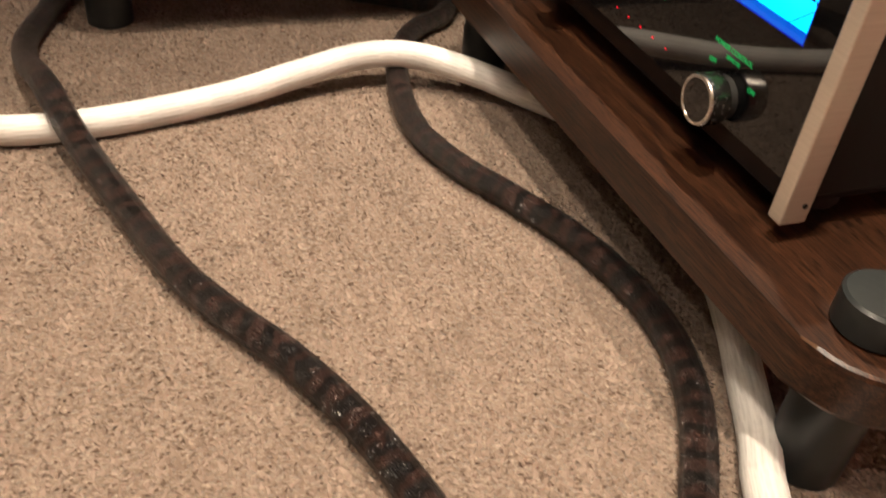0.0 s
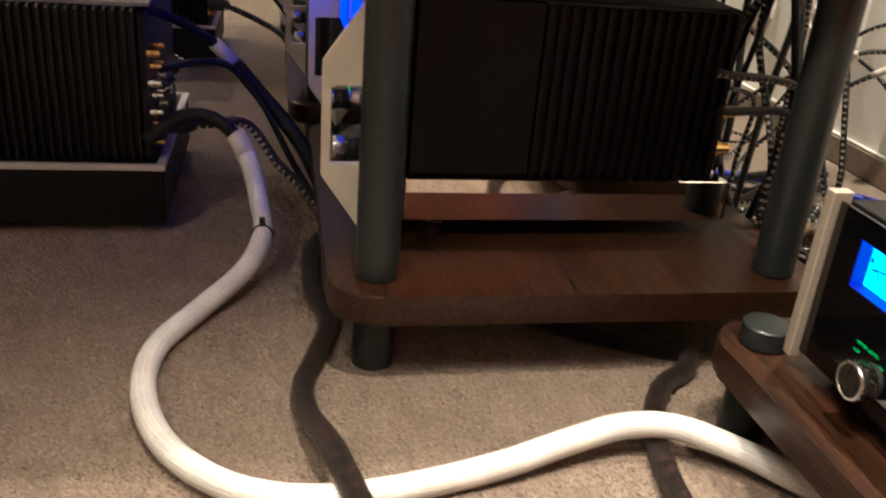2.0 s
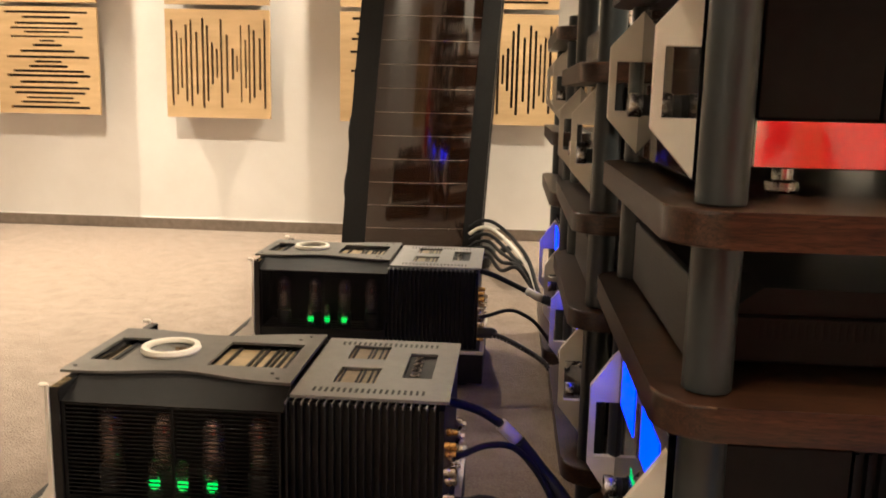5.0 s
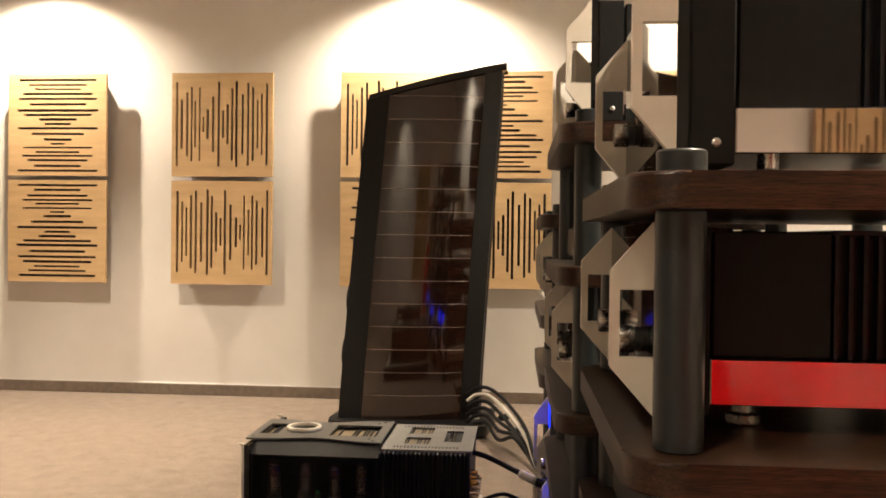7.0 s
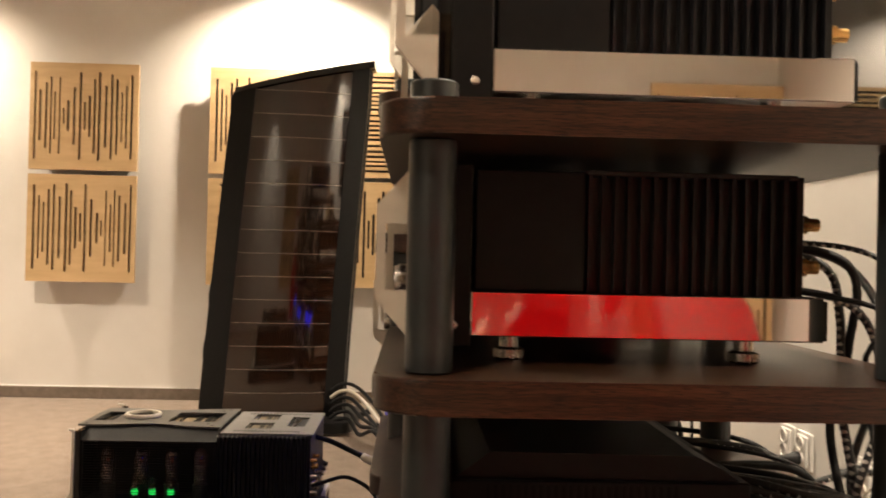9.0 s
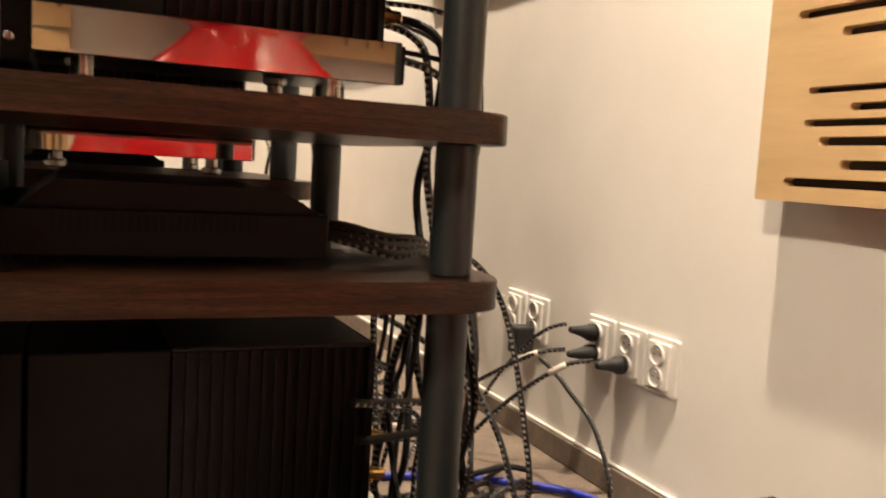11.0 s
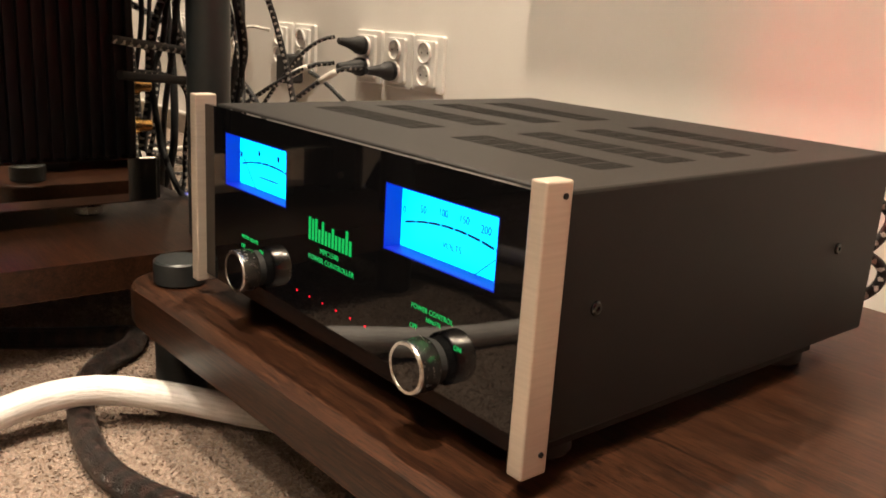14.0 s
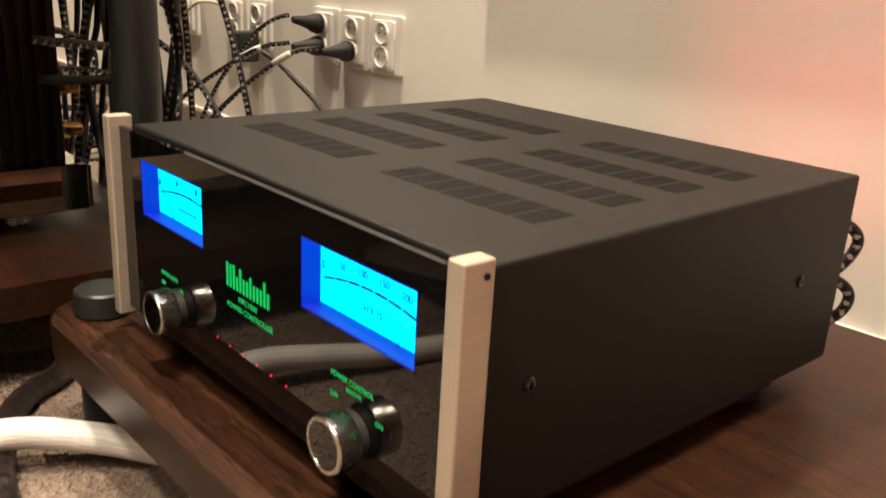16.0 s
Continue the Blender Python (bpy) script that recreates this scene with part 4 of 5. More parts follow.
# ---- tall loudspeaker ----


def tower(at, turn):
    """Lyre-shaped tower: leather front, lacquered flanks with bright inlay lines. Own axes: x from front to rear."""
    c = thing("tower_loudspeaker", "tall glossy rosewood tower loudspeaker with thin silver inlay lines", "loudspeaker", "", at)
    c.rotation_euler = (0, 0, radians(turn))
    H = 1.90

    def lean(z):
        return 0.155 * (z / H) ** 1.15

    def section(z, lo, hi, n, grow=0.0):
        k = 1.0 - 0.06 * (z / H)
        pts = []
        for i in range(n + 1):
            u = lo + (hi - lo) * i / n
            hw = 0.205 - 0.020 * (1 - u) ** 3 - 0.135 * max(u, 0.0) ** 2.2
            pts.append((lean(z) + k * (0.02 + 0.70 * u), hw + grow))
        return pts

    def flank(name, lo, hi, material, z0, z1, grow, s, label):
        bm = bmesh.new()
        rows = []
        nz = 20
        for j in range(nz + 1):
            z = z0 + (z1 - z0) * j / nz
            rows.append([bm.verts.new((x, s * y, z + (0.25 * (x - 0.15) - 0.055 if j == nz else 0))) for x, y in section(z, lo, hi, 18, grow)] +
                        [bm.verts.new((x, s * 0.02, z + (0.25 * (x - 0.15) - 0.055 if j == nz else 0))) for x, y in reversed(section(z, lo, hi, 18, grow))])
        n = len(rows[0])
        for a, b in zip(rows, rows[1:]):
            for i in range(n):
                bm.faces.new((a[i], a[(i + 1) % n], b[(i + 1) % n], b[i]))
        bm.faces.new(rows[0])
        bm.faces.new(rows[-1])
        ob = part(name, bm, material, c, label, True)
        ob.data.set_sharp_from_angle(angle=radians(35))
        return ob

    for s in (-1, 1):
        flank("front_leather", -0.02, 0.16, LEATHER, 0.07, H - 0.05, 0.002, s, "black leather front edge")
        flank("flank", 0.16, 0.89, ROSEWOOD, 0.07, H - 0.07, 0.0, s, "lacquered rosewood flank")
        flank("spine", 0.89, 1.02, LEATHER, 0.07, H - 0.03, 0.003, s, "black rear spine")
        for k in range(14):
            z = 0.20 + 0.1235 * k
            pts = [(x, s * y, z) for x, y in section(z, 0.165, 0.885, 14, 0.0004)]
            sweep("inlay_line", pts, 0.0016, STEEL, c, "thin bright inlay line", seg=6, step=0.05)
    # top and foot
    bm = bmesh.new()
    ring = [(x, -y) for x, y in section(H, -0.02, 1.05, 24, 0.006)] + [(x, y) for x, y in reversed(section(H, -0.02, 1.05, 24, 0.006))]
    lo = [bm.verts.new((x, y, H - 0.117 + 0.25 * (x - 0.15))) for x, y in ring]
    hi = [bm.verts.new((x, y * 0.97, H - 0.088 + 0.262 * (x - 0.15))) for x, y in ring]
    n = len(ring)
    bm.faces.new(lo), bm.faces.new(hi)
    for i in range(n):
        bm.faces.new((lo[i], lo[(i + 1) % n], hi[(i + 1) % n], hi[i]))
    part("top_cap", bm, GLASS_BLACK, c, "thin black sloping top cap")
    part("plinth", prism(bmesh.new(), rounded(-0.04, 0.80, -0.27, 0.27, 0.08, 6), "z", 0.012, 0.07, bevel=0.008), LEATHER, c, "black plinth")
    for x in (0.03, 0.73):
        for y in (-0.21, 0.21):
            part("spike", rod((x, y, 0.006), 0.018, 0.012), STEEL, c)
    # baffle with drivers
    bm = bmesh.new()
    rows = []
    for j in range(13):
        z = 0.07 + (H - 0.15) * j / 12
        rows.append([bm.verts.new((lean(z) + 0.022 - 0.05 * math.cos(w * math.pi / 2), 0.185 * w, z)) for w in (-1, -0.6, -0.2, 0.2, 0.6, 1)])
    for a, b in zip(rows, rows[1:]):
        for i in range(5):
            bm.faces.new((a[i], a[i + 1], b[i + 1], b[i]))
    part("baffle", bm, LEATHER, c, "black leather baffle", True)
    for z, r in ((0.42, 0.11), (0.72, 0.11), (1.02, 0.08), (1.28, 0.07), (1.48, 0.03)):
        m = Matrix.Translation((lean(z) - 0.012, 0, z)) @ Euler((0, radians(-85), 0)).to_matrix().to_4x4()
        part("driver", lathe(bmesh.new(), [(r, -0.01), (r, 0.010), (r * 0.9, 0.014), (r * 0.84, 0.004), (r * 0.3, -0.006), (r * 0.1, 0.002)], 32, m), RUBBER, c, "round black driver", True)
    part("badge", boxed(0.690, 0.745, -0.085, -0.078, 0.072, 0.09), SILVER_INK, c)
    return c


tower((-1.385, 4.00, 0.0), -4).scale = (0.905, 0.905, 0.878)

# ---- slotted wooden wall panels ----


# place, length and width of the twenty slots, as shares of the panel's side
SLOTS = [(0.050, 0.82, 0.022), (0.096, 0.48, 0.023), (0.152, 0.62, 0.022), (0.196, 0.72, 0.018), (0.232, 0.45, 0.018),
         (0.276, 0.71, 0.016), (0.314, 0.15, 0.018), (0.355, 0.29, 0.025), (0.410, 0.54, 0.023), (0.465, 0.82, 0.023),
         (0.508, 0.27, 0.021), (0.552, 0.39, 0.025), (0.597, 0.70, 0.023), (0.640, 0.83, 0.025), (0.700, 0.58, 0.023),
         (0.754, 0.80, 0.022), (0.802, 0.71, 0.023), (0.848, 0.47, 0.018), (0.890, 0.59, 0.019), (0.938, 0.79, 0.024)]


def slotted_panel(kind, turned, size=0.583, deep=0.104, slots=SLOTS):
    """A plywood diffuser: one board sawn through with round-ended slots, on a dark back. Own axes: x across, z up, front to -y."""
    p = thing("diffuser_panel", "square birch plywood wall panel cut with %s dark slots" % kind, "wall panel", "slotted wall panels")
    board = bmesh.new()
    flip = kind == "horizontal"

    def piece(outline):
        q = [(b, a) for a, b in outline] if flip else outline
        prism(board, q, "y", -deep, -deep + 0.018)

    left = 0.0
    rows = [(1.0 - u, k, w) for u, k, w in reversed(slots)] if turned else slots
    for u, k, w in rows:
        x, w = u * size, w * size / 2
        a, b = size * (0.505 - k / 2), size * (0.505 + k / 2)
        piece([(left, 0), (x - w, 0), (x - w, size), (left, size)])
        arc = [(x + w * math.cos(t), a + w - w * math.sin(t)) for t in (math.pi * i / 6 for i in range(7))]
        piece([(x - w, 0), (x + w, 0)] + arc)
        arc = [(x - w * math.cos(t), b - w + w * math.sin(t)) for t in (math.pi * i / 6 for i in range(7))]
        piece([(x + w, size), (x - w, size)] + arc)
        left = x + w
    piece([(left, 0), (size, 0), (size, size), (left, size)])
    bmesh.ops.remove_doubles(board, verts=board.verts, dist=1e-5)
    part("board", board, PLY, p, "birch plywood face")
    part("slot_backing", boxed(0.004, size - 0.004, -deep + 0.018, -deep + 0.022, 0.004, size - 0.004), SLOT, p, "dark brown behind the slots")
    d = 0.10 * size
    part("mount", boxed(d, size - d, -deep + 0.022, -0.002, d * 0.35, size - d * 0.35), SKIRT, p, "dark mounting box")
    return p


W0, W1 = 1.255, 0.647
HOMES = [("vertical", False, [(-2.503, W0), (-0.948, W1)]), ("vertical", True, [(-2.503, W1), (-1.533, W0)]),
         ("horizontal", True, [(-3.472, W1), (-0.948, W0)]), ("horizontal", False, [(-3.472, W0), (-1.533, W1)])]
for kind, turned, places in HOMES:
    p = slotted_panel(kind, turned)
    p.matrix_basis = pose(places[0][0], NORTH - 0.002, places[0][1])
    copy_thing(p, pose(places[1][0], NORTH - 0.002, places[1][1]))
# on the east wall
slotted_panel("horizontal", False, deep=0.054).matrix_basis = pose(EAST - 0.002, 0.779, 0.622, 0, 0, -90)
# behind the walk
p = slotted_panel("vertical", False, 0.60, 0.060)
p.matrix_basis = pose(-0.30, SOUTH + 0.002, W0 - 0.29, 0, 0, 180)
copy_thing(p, pose(-0.30, SOUTH + 0.002, W1 - 0.29, 0, 0, 180))
# narrow pair behind the walk, ending at the corner
p = slotted_panel("vertical", True, 0.41, 0.060)
p.matrix_basis = pose(0.72, SOUTH + 0.002, W0 - 0.29, 0, 0, 180)
copy_thing(p, pose(0.72, SOUTH + 0.002, W1 - 0.29, 0, 0, 180))

tv = thing("television", "wide black glossy wall-mounted screen seen edge-on", "television", "", (EAST - 0.002, 1.00, 1.158))
part("casing", boxed(-0.026, -0.006, 0.0, 1.30, 0.0, 0.75, bevel=0.003), BLACK, tv, "thin black casing")
part("screen", boxed(-0.0285, -0.026, 0.01, 1.29, 0.012, 0.738), GLASS_BLACK, tv, "glossy dark screen")
part("bracket", boxed(-0.006, 0.0, 0.4, 0.9, 0.2, 0.5), STEEL, tv)

# ---- red piece behind the walk, seen in the polished chassis ----
pedestal = thing("red_pedestal", "glossy red lacquered hourglass-shaped piece behind the walk", "sculpture", "", (0.17, -0.86, 0.0))
m = Matrix.Diagonal((1, 0.22, 1, 1))
part("column", lathe(bmesh.new(), [(0.40, 0.0), (0.47, 0.03), (0.51, 0.30), (0.50, 0.52), (0.44, 0.70), (0.33, 0.83), (0.22, 0.93), (0.16, 0.99), (0.18, 1.01), (0.30, 1.03), (0.42, 1.05)], 56, m), RED_LACQUER, pedestal, "glossy red waisted body", True)
part("dish", lathe(bmesh.new(), [(0.42, 1.05), (0.50, 1.065), (0.52, 1.085), (0.48, 1.12), (0.1, 1.14)], 56, m), RED_LACQUER, pedestal, "flared red top", True)

# ---- sockets and plugs on the east wall ----


def double_socket(y, z, group="wall sockets"):
    s = thing("wall_socket", "white double wall socket with two round outlets", "socket", group, (EAST, y, z))
    part("frame", prism(bmesh.new(), rounded(-0.046, 0.046, -0.054, 0.054, 0.006, 4), "x", -0.009, 0.0, bevel=0.002), SOCKET, s, "white plastic frame")
    part("insert", prism(bmesh.new(), rounded(-0.031, 0.031, -0.044, 0.044, 0.005, 4), "x", -0.017, -0.009, bevel=0.0015), SOCKET, s, "white outlet insert")
    for zz in (-0.021, 0.021):
        o = part("outlet", lathe(bmesh.new(), [(0.0202, 0.0), (0.0200, 0.0045), (0.0188, 0.0050), (0.0178, 0.0045), (0.0174, 0.0006), (0.0004, 0.0005)], 28, Matrix.Translation((-0.017, 0, zz)) @ Euler((0, radians(-90), 0)).to_matrix().to_4x4()), SOCKET, s, "round outlet")
        part("pin_hole", rod((-0.0175, 0.0095, zz), 0.0019, 0.0012, "x", 10), RUBBER, o)
        part("pin_hole", rod((-0.0175, -0.0095, zz), 0.0019, 0.0012, "x", 10), RUBBER, o)
        part("earth_pin", rod((-0.0185, 0.0, zz + 0.009), 0.0018, 0.004, "x", 10), SOCKET, o)
    return s


first = double_socket(1.031, 0.297)
for y in (1.128, 1.234, 1.500, 1.605, 1.86, 2.20, 2.31):
    copy_thing(first, pose(EAST, y, 0.297))


def plug(y, z, drop, group="mains plugs"):
    p = thing("mains_plug", "round black mains plug pushed into a wall socket", "plug", group, (EAST - 0.018, y, z))
    m = Euler((0, radians(-90 - drop), 0)).to_matrix().to_4x4()
    part("plug_body", lathe(bmesh.new(), [(0.0175, 0.0), (0.0185, 0.006), (0.0185, 0.020), (0.014, 0.028), (0.010, 0.045), (0.0075, 0.062), (0.006, 0.066)], 20, m), RUBBER, p, "", True)
    part("grip", lathe(bmesh.new(), [(0.0195, 0.008), (0.0195, 0.012), (0.0187, 0.0122)], 20, m), CABLE_BLACK, p)
    return p


plug(1.234, 0.318, -8)
plug(1.234, 0.276, 0)
plug(1.128, 0.276, 0)
plug(1.86, 0.318, 0)
plug(2.20, 0.276, 0)
adapter = thing("power_adapter", "black plug-in power adapter hanging from a wall socket", "adapter", "", (EAST - 0.018, 1.505, 0.252))
part("case", boxed(-0.050, 0.0, -0.022, 0.022, -0.035, 0.03, bevel=0.006, seg=2), RUBBER, adapter)

# ---- cables ----


def cable(name, label, points, r, material, group="", category="cable"):
    ob = sweep(name, points, r, material)
    return tagged(ob, label, category, group)


RW = 0.0140
white = [(-0.554, 1.040, 0.148), (-0.536, 1.000, 0.112), (-0.526, 0.952, 0.084), (-0.521, 0.894, 0.060), (-0.545, 0.836, 0.034), (-0.597, 0.762, 0.017), (-0.639, 0.680, RW),
         (-0.643, 0.589, RW), (-0.612, 0.497, RW), (-0.553, 0.432, RW), (-0.485, 0.406, RW), (-0.417, 0.407, RW), (-0.350, 0.420, RW), (-0.278, 0.436, 0.018),
         (-0.215, 0.454, 0.025), (-0.148, 0.466, 0.034), (-0.094, 0.457, 0.036), (-0.041, 0.424, 0.030), (0.003, 0.386, 0.022), (0.062, 0.320, RW), (0.083, 0.225, RW), (0.064, 0.127, RW),
         (0.030, 0.034, RW), (0.006, -0.018, RW), (-0.017, -0.068, RW), (-0.040, -0.110, RW), (-0.064, -0.190, RW), (-0.066, -0.325, RW)]
cable("thick_white_cable", "thick white net-sleeved power cable snaking over the carpet", white, RW, WHITE_SLEEVE)
tie = thing("cable_tie", "black band round the white cable", "cable tie", "", (-0.521, 0.894, 0.060))
bm = lathe(bmesh.new(), [(0.0150, -0.004), (0.0156, -0.0035), (0.0156, 0.0035), (0.0150, 0.004)], 24, Euler((radians(78), 0, radians(-5))).to_matrix().to_4x4())
part("band", bm, RUBBER, tie, "", True)
part("band_tail", boxed(-0.004, 0.004, -0.003, 0.003, 0.014, 0.026), RUBBER, tie)
RD = 0.0124
dark_one = [(-0.296, 1.116, RD), (-0.398, 1.030, RD), (-0.448, 0.955, RD), (-0.456, 0.837, RD), (-0.440, 0.734, RD), (-0.455, 0.663, RD), (-0.474, 0.594, RD),
         (-0.470, 0.523, 0.022), (-0.450, 0.442, 0.040), (-0.423, 0.357, 0.026), (-0.386, 0.260, RD), (-0.359, 0.185, RD), (-0.328, 0.127, RD), (-0.297, 0.080, RD),
         (-0.270, 0.027, RD), (-0.252, -0.021, RD), (-0.237, -0.075, RD), (-0.220, -0.163, RD), (-0.197, -0.307, RD)]
cable("thick_dark_cable", "thick dark brown net-sleeved cable lying on the carpet", dark_one, RD, DARK_BRAID, "thick dark cables")
dark_two = [(-0.255, 0.787, RD), (-0.130, 0.702, RD), (-0.055, 0.660, RD), (0.000, 0.633, RD), (-0.015, 0.599, RD), (-0.058, 0.566, RD), (-0.095, 0.504, RD),
         (-0.116, 0.425, RD), (-0.121, 0.350, RD), (-0.105, 0.286, RD), (-0.073, 0.224, RD), (-0.043, 0.160, RD), (-0.026, 0.094, RD), (-0.024, 0.035, RD),
         (-0.037, -0.018, RD), (-0.059, -0.063, RD), (-0.085, -0.105, RD), (-0.116, -0.172, RD), (-0.137, -0.306, RD)]
cable("thick_dark_cable", "thick dark brown net-sleeved cable curling out from under the stand", dark_two, RD, DARK_BRAID, "thick dark cables")
# between floor amplifiers and rack
SPEAKER = [[(-0.690, 1.120, 0.318), (-0.674, 1.130, 0.315), (-0.635, 1.170, 0.289), (-0.597, 1.190, 0.259), (-0.567, 1.198, 0.227), (-0.527, 1.190, 0.181), (-0.488, 1.170, 0.140), (-0.455, 1.140, 0.100), (-0.425, 1.120, 0.045), (-0.38, 1.12, 0.016)],
           [(-0.690, 2.250, 0.308), (-0.640, 2.255, 0.296), (-0.588, 2.250, 0.275), (-0.535, 2.225, 0.256), (-0.491, 2.200, 0.241), (-0.442, 2.190, 0.222), (-0.38, 2.17, 0.14), (-0.33, 2.15, 0.02)]]
SIGNAL = [[(-0.672, 1.090, 0.238), (-0.653, 1.100, 0.241), (-0.623, 1.130, 0.243), (-0.586, 1.150, 0.238), (-0.557, 1.170, 0.213), (-0.52, 1.165, 0.165), (-0.48, 1.14, 0.09), (-0.44, 1.10, 0.03)],
          [(-0.665, 2.090, 0.208), (-0.647, 2.100, 0.210), (-0.586, 2.150, 0.217), (-0.545, 2.155, 0.205), (-0.506, 2.150, 0.179), (-0.46, 2.13, 0.12), (-0.42, 2.10, 0.04)]]
MAINS = [[(-0.655, 1.085, 0.158), (-0.600, 1.090, 0.158), (-0.546, 1.120, 0.150), (-0.498, 1.100, 0.091), (-0.466, 1.080, 0.066), (-0.42, 1.05, 0.020)],
         [(-0.650, 2.100, 0.163), (-0.600, 2.080, 0.156), (-0.537, 2.050, 0.134), (-0.485, 2.000, 0.112), (-0.44, 1.97, 0.05), (-0.40, 1.96, 0.016)]]
for line in SPEAKER:
    cable("speaker_cable", "thick black cable leaving the amplifier's rear", line[:4], 0.0075, CABLE_BLACK, "amplifier cables")
    cable("speaker_cable", "thick black cable running on from its white band", line[4:], 0.0125, CABLE_BLACK, "amplifier cables")
    cable("cable_band", "white heat-shrink band on a black cable", [line[3], (Vector(line[3]) + Vector(line[4])) / 2, line[4]], 0.0115, CABLE_WHITE, "cable bands", "cable band")
for line in SIGNAL:
    cable("signal_cable", "thin black signal cable", line, 0.0055, CABLE_BLACK, "amplifier cables")
for line in MAINS:
    cable("mains_cable", "black braided mains cable with a moulded connector", line, 0.0075, FLECK_BRAID, "amplifier cables")
    k = thing("cable_connector", "black moulded connector in the amplifier's rear", "connector", "amplifier connectors", (line[0][0] - 0.02, line[0][1], line[0][2]))
    part("shell", lathe(bmesh.new(), [(0.013, 0.0), (0.015, 0.004), (0.015, 0.040), (0.010, 0.052), (0.008, 0.055)], 18, Euler((0, radians(90), 0)).to_matrix().to_4x4()), RUBBER, k, "", True)

cable("white_cable_tail", "black cable tail joining the thick white cable", [(-0.690, 1.058, 0.140), (-0.660, 1.060, 0.164), (-0.627, 1.060, 0.181), (-0.592, 1.055, 0.177), (-0.567, 1.047, 0.160), (-0.553, 1.037, 0.145)], 0.0105, CABLE_BLACK)
cable("cable_band", "white heat-shrink band at the cable's end", [(-0.562, 1.045, 0.156), (-0.554, 1.038, 0.146), (-0.545, 1.022, 0.130)], 0.0152, CABLE_WHITE, "cable bands", "cable band")

# tangle behind the racks
rng = random.Random(11)


def tangle(y0, y1, n, group):
    for i in range(n):
        y = rng.uniform(y0, y1)
        z0 = rng.choice((0.62, 0.58, 0.55, 0.80, 0.86, 0.30, 0.34))
        x0 = rng.uniform(0.15, 0.19)
        z0 = z0 if z0 > 0.7 or z0 < 0.4 else 0.55
        pts = [(-0.09 if z0 == 0.55 else 0.03, y + rng.uniform(-0.1, 0.1), z0), (x0, y, z0 - 0.03)]
        z = z0
        while z > 0.10:
            z -= rng.uniform(0.10, 0.2)
            pts.append((x0 + rng.uniform(0.0, 0.05), y + rng.uniform(-0.06, 0.06), max(z, 0.03)))
        yy = pts[-1][1]
        for k in range(3):
            yy += rng.uniform(-0.16, 0.16)
            pts.append((rng.uniform(0.2, 0.60), yy, rng.uniform(0.010, 0.05)))
        r = rng.choice((0.0045, 0.0055, 0.0060, 0.0035))
        mat = rng.choice((FLECK_BRAID, FLECK_BRAID, FLECK_BRAID, CABLE_BLACK, CABLE_BLACK, DARK_BRAID, CABLE_WHITE))
        mat = CABLE_BLACK if mat is CABLE_WHITE and z0 > 0.4 else mat
        label = {CABLE_WHITE: "thin white cable", CABLE_BLACK: "black cable", DARK_BRAID: "dark net-sleeved cable", FLECK_BRAID: "black and white braided cable"}[mat]
        cable("rack_cable", label + " hanging behind the racks", pts, r, mat, group)


tangle(0.72, 1.20, 21, "cables behind the racks")
tangle(1.35, 2.60, 16, "cables behind the racks")
FL = "black and white braided mains cable from a wall socket"
cable("mains_lead", FL, [(0.650, 1.256, 0.334), (0.628, 1.272, 0.326), (0.604, 1.300, 0.300), (0.585, 1.345, 0.250), (0.56, 1.395, 0.18), (0.53, 1.43, 0.09), (0.48, 1.44, 0.012), (0.36, 1.36, 0.012)], 0.0042, FLECK_BRAID, "socket leads")
cable("mains_lead", FL, [(0.596, 1.262, 0.262), (0.600, 1.215, 0.248), (0.600, 1.150, 0.222), (0.600, 1.052, 0.174), (0.60, 0.99, 0.07), (0.56, 1.01, 0.012), (0.45, 1.12, 0.012), (0.35, 1.25, 0.012)], 0.0048, FLECK_BRAID, "socket leads")
cable("mains_lead", FL, [(0.650, 1.256, 0.281), (0.600, 1.276, 0.271), (0.545, 1.336, 0.224), (0.490, 1.426, 0.149), (0.440, 1.474, 0.066), (0.380, 1.420, 0.012), (0.280, 1.250, 0.012)], 0.0048, FLECK_BRAID, "socket leads")
cable("mains_lead", FL, [(0.650, 1.149, 0.281), (0.600, 1.166, 0.271), (0.540, 1.216, 0.214), (0.480, 1.276, 0.129), (0.430, 1.312, 0.043), (0.360, 1.220, 0.012), (0.250, 1.050, 0.012)], 0.0048, FLECK_BRAID, "socket leads")
SAG = "black and white braided cable sagging from the rack to the floor"
cable("mains_lead", SAG, [(0.100, 1.106, 0.439), (0.300, 1.130, 0.494), (0.360, 1.130, 0.480), (0.400, 1.119, 0.439), (0.430, 1.116, 0.384), (0.450, 1.095, 0.287), (0.460, 1.074, 0.194), (0.470, 1.056, 0.089), (0.490, 1.100, 0.012)], 0.0055, FLECK_BRAID, "socket leads")
cable("mains_lead", SAG, [(0.100, 1.096, 0.399), (0.300, 1.106, 0.429), (0.360, 1.124, 0.403), (0.380, 1.135, 0.346), (0.400, 1.164, 0.180), (0.410, 1.173, 0.055), (0.440, 1.200, 0.012)], 0.0055, FLECK_BRAID, "socket leads")
cable("mains_lead", SAG, [(0.120, 1.186, 0.409), (0.240, 1.166, 0.359), (0.360, 1.121, 0.272), (0.400, 1.054, 0.176), (0.420, 1.004, 0.066), (0.450, 0.970, 0.012)], 0.0055, FLECK_BRAID, "socket leads")
for line in ([(0.600, 1.276, 0.271), (0.588, 1.291, 0.262), (0.574, 1.306, 0.250)], [(0.600, 1.166, 0.271), (0.588, 1.175, 0.262), (0.574, 1.187, 0.249)]):
    cable("cable_tag", "white tag wrapped round a socket lead", line, 0.0066, CABLE_WHITE, "lead tags", "cable tag")
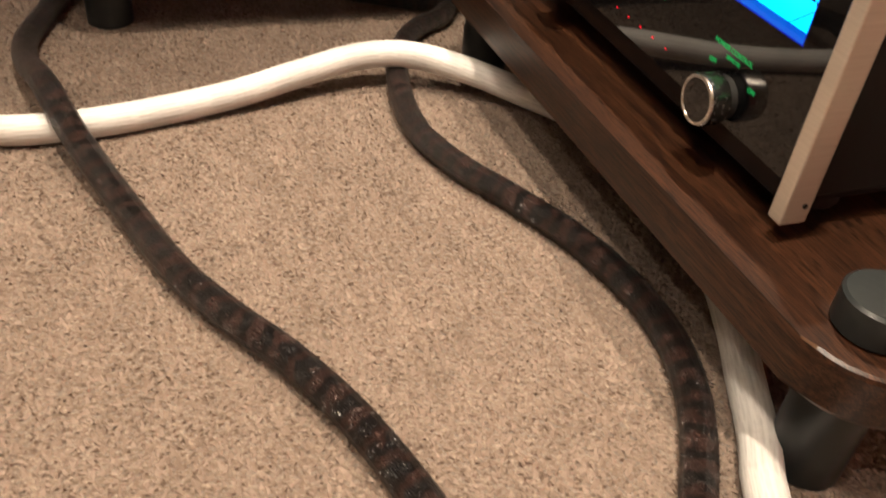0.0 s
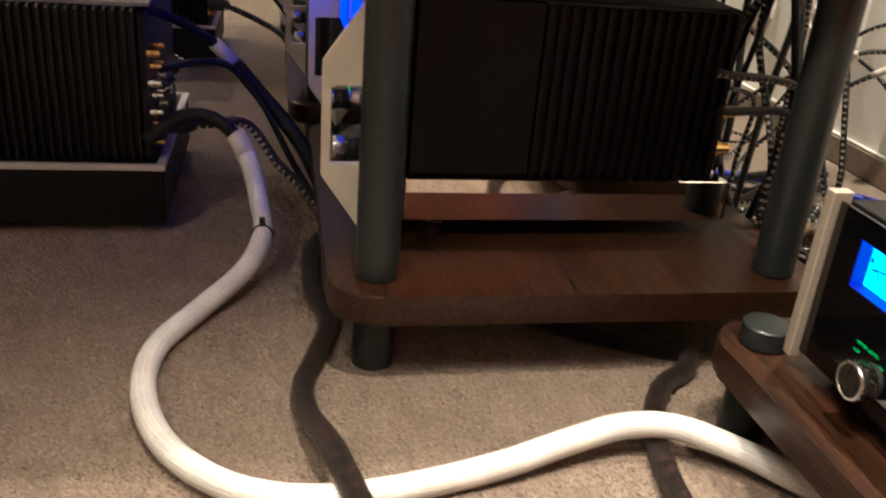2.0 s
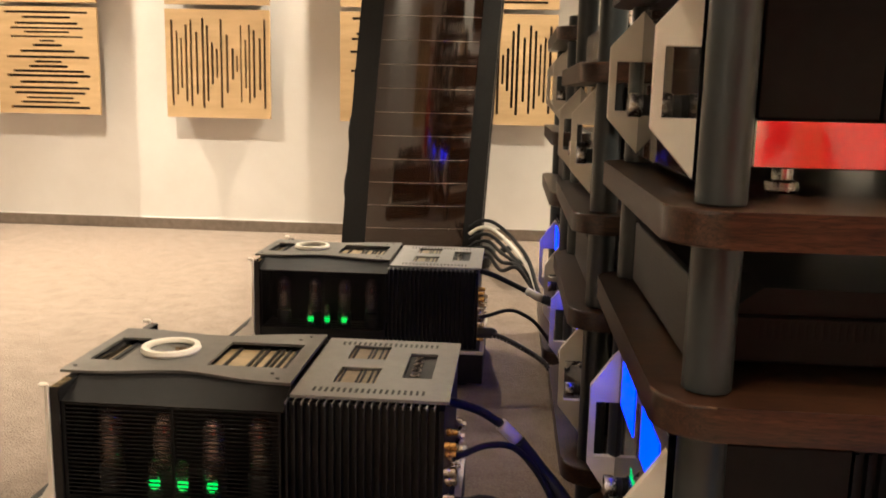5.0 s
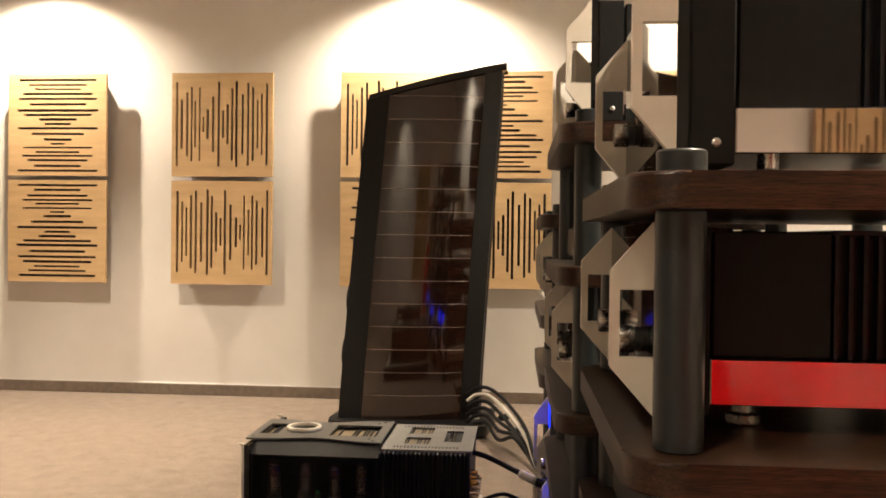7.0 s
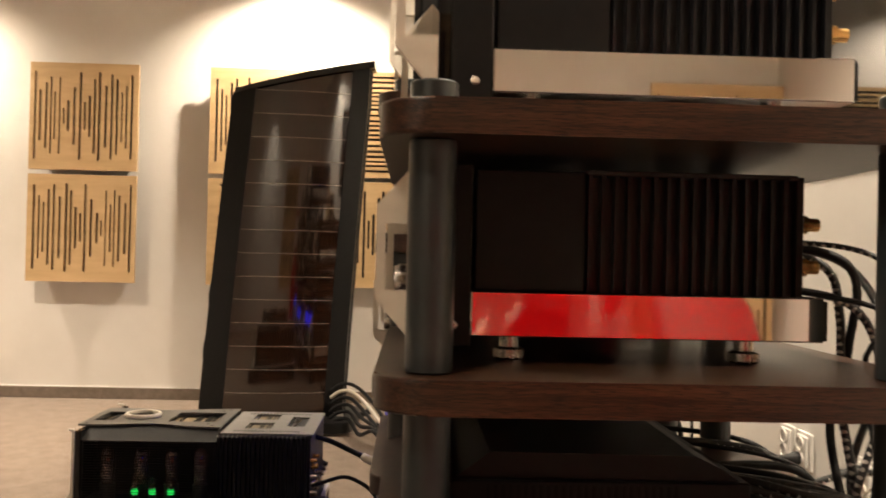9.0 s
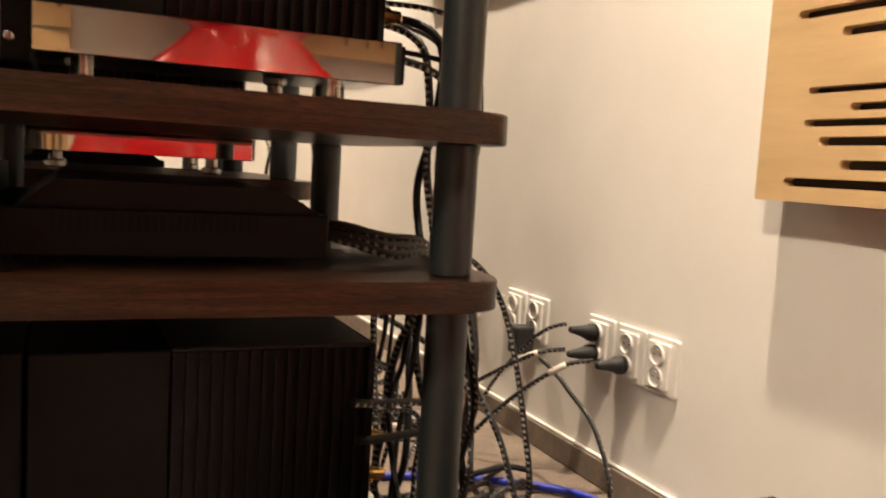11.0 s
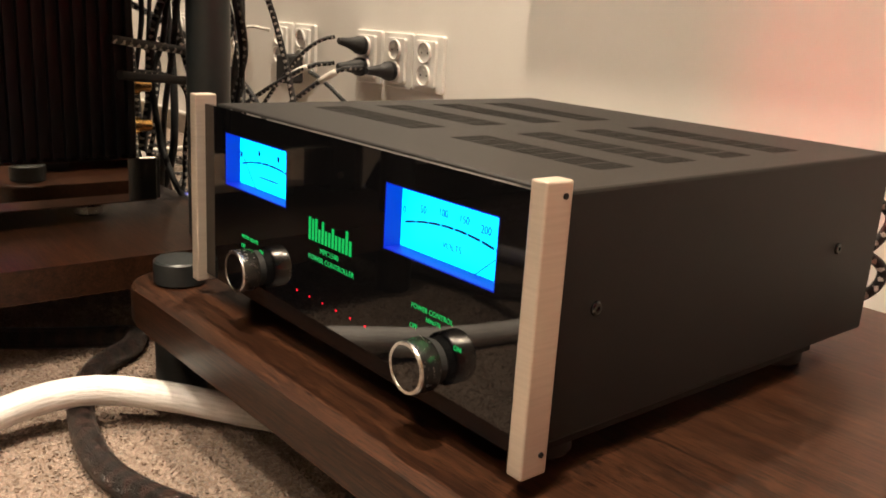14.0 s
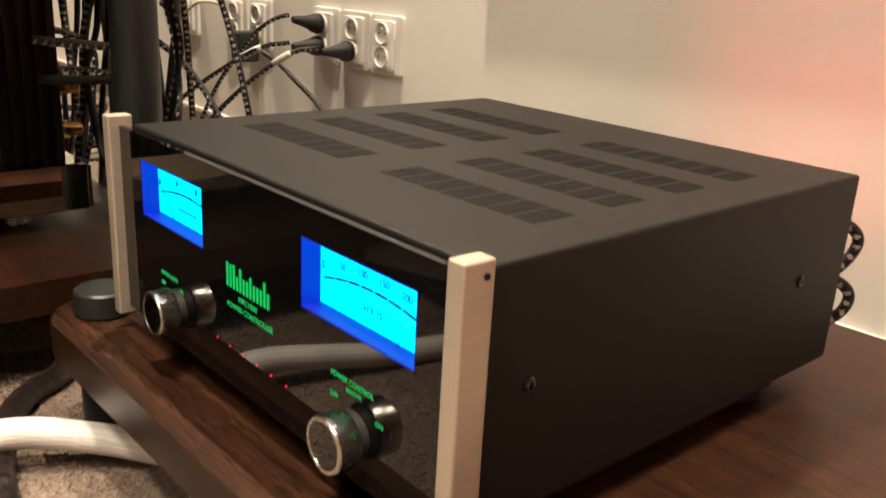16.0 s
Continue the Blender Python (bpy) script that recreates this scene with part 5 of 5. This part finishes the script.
cable("brown_sleeved_cable", "thick brown net-sleeved cable lying behind the rack", [(0.05, 1.05, 0.017), (0.20, 0.95, 0.020), (0.30, 0.80, 0.10), (0.38, 0.68, 0.05), (0.44, 0.58, 0.018), (0.47, 0.42, 0.017)], 0.0165, BROWN_BRAID)
cable("blue_cable", "bright blue network cable on the floor by the wall", [(0.22, 1.36, 0.009), (0.36, 1.33, 0.009), (0.49, 1.264, 0.012), (0.59, 1.197, 0.012), (0.645, 1.135, 0.011), (0.665, 1.05, 0.009), (0.64, 0.92, 0.009), (0.60, 0.75, 0.009)], 0.0080, BLUE_CABLE)
cable("thin_white_cable", "thin white cable looping from a wall socket", [(0.705, 1.64, 0.33), (0.665, 1.67, 0.335), (0.655, 1.74, 0.30), (0.67, 1.80, 0.22), (0.66, 1.80, 0.08), (0.62, 1.74, 0.012)], 0.004, CABLE_WHITE)
# leads out of the controller's rear
for y, z, drop in ((0.044, 0.250, 0.056), (0.042, 0.200, 0.050)):
    ob = sweep("rear_lead", [(0.425, y + 0.02, z), (0.452, y - 0.004, z + 0.004), (0.468, y - 0.018, z - 0.008), (0.470, y - 0.016, z - 0.026), (0.460, y - 0.004, z - drop + 0.010), (0.452, y + 0.02, z - drop), (0.47, y + 0.07, 0.150), (0.50, y + 0.12, 0.129), (0.55, y + 0.2, 0.128)], 0.0048, FLECK_BRAID, step=0.004)
    tagged(ob, "black and white braided cable looping behind the controller", "cable", "controller leads")
cable("cable_tag", "white tag wrapped round a socket lead", [(0.461, 0.040, 0.206), (0.457, 0.045, 0.200), (0.454, 0.051, 0.196)], 0.0064, CABLE_WHITE, "lead tags", "cable tag")
# at the loudspeaker's foot
for k in range(6):
    y, z = 3.86 - 0.015 * k, 0.215 - 0.030 * k
    mat, label = ((CABLE_BLACK, "black loudspeaker cable arching to the floor"), (CABLE_WHITE, "white loudspeaker cable arching to the floor"))[k == 1]
    cable("loudspeaker_cable", label, [(-0.775, y, z - 0.03), (-0.735, y - 0.01, z), (-0.68, y - 0.06, z + 0.012), (-0.62, y - 0.13 - 0.03 * k, z - 0.01), (-0.555, y - 0.28 - 0.03 * k, max(0.10, z - 0.05)), (-0.50, y - 0.45, max(0.04, z - 0.10)), (-0.45, 3.15, 0.012), (-0.36, 2.85, 0.012)], 0.0085, mat, "loudspeaker cables")
for x, y, z in ((-0.60, 3.62, 0.128), (-0.535, 3.50, 0.098)):
    k = thing("cable_connector", "black cable sleeve end on a loudspeaker cable", "connector", "amplifier connectors", (x, y, z))
    part("shell", lathe(bmesh.new(), [(0.010, -0.04), (0.014, -0.034), (0.014, 0.034), (0.010, 0.04)], 16, Euler((radians(72), 0, radians(28))).to_matrix().to_4x4()), RUBBER, k, "", True)
# bundle on the second shelf
for k in range(3):
    cable("shelf_cable", "black braided cable bundle lying on the shelf", [(-0.08, 0.80 + 0.03 * k, A_TOPS[1] + 0.035), (0.0, 0.78 + 0.02 * k, A_TOPS[1] + 0.030 + 0.006 * k), (0.07, 0.76 + 0.012 * k, A_TOPS[1] + 0.012 + 0.010 * k), (0.13, 0.80, A_TOPS[1] + 0.012 + 0.006 * k), (0.18, 0.86, A_TOPS[1] - 0.02)], 0.006, FLECK_BRAID, "shelf cables")


# ---- carpet pile near the walk ----


def tufts(x0, x1, y0, y1, pitch, height):
    """Short leaning carpet tufts, one small spike each, joined into one sheet."""
    nx, ny = int((x1 - x0) / pitch), int((y1 - y0) / pitch)
    gx, gy = np.meshgrid(np.arange(nx), np.arange(ny))
    n = nx * ny
    rs = np.random.RandomState(3)
    cx = x0 + (gx.ravel() + rs.uniform(-0.45, 0.45, n)) * pitch
    cy = y0 + (gy.ravel() + rs.uniform(-0.45, 0.45, n)) * pitch
    a = rs.uniform(0, 2 * np.pi, n)
    r = pitch * rs.uniform(0.6, 1.0, n)
    h = height * rs.uniform(0.6, 1.2, n)
    lx, ly = rs.normal(0, 0.8, n) * pitch, rs.normal(0, 0.8, n) * pitch
    co = np.zeros((n, 4, 3))
    for k in range(3):
        co[:, k, 0] = cx + r * np.cos(a + k * 2.0944)
        co[:, k, 1] = cy + r * np.sin(a + k * 2.0944)
        co[:, k, 2] = -0.001
    co[:, 3] = np.stack([cx + lx, cy + ly, h], 1)
    base = 4 * np.arange(n)[:, None]
    tri = np.concatenate([base + np.array([[0, 1, 3]]), base + np.array([[1, 2, 3]]), base + np.array([[2, 0, 3]])])
    me = bpy.data.meshes.new("carpet_pile")
    me.from_pydata(co.reshape(-1, 3).tolist(), [], tri.tolist())
    me.materials.append(TUFT)
    return tagged(new("carpet_pile", me), "short beige-brown carpet tufts", "carpet", kind="stuff")


tufts(-1.25, 0.25, -0.25, 1.30, 0.0040, 0.0024)
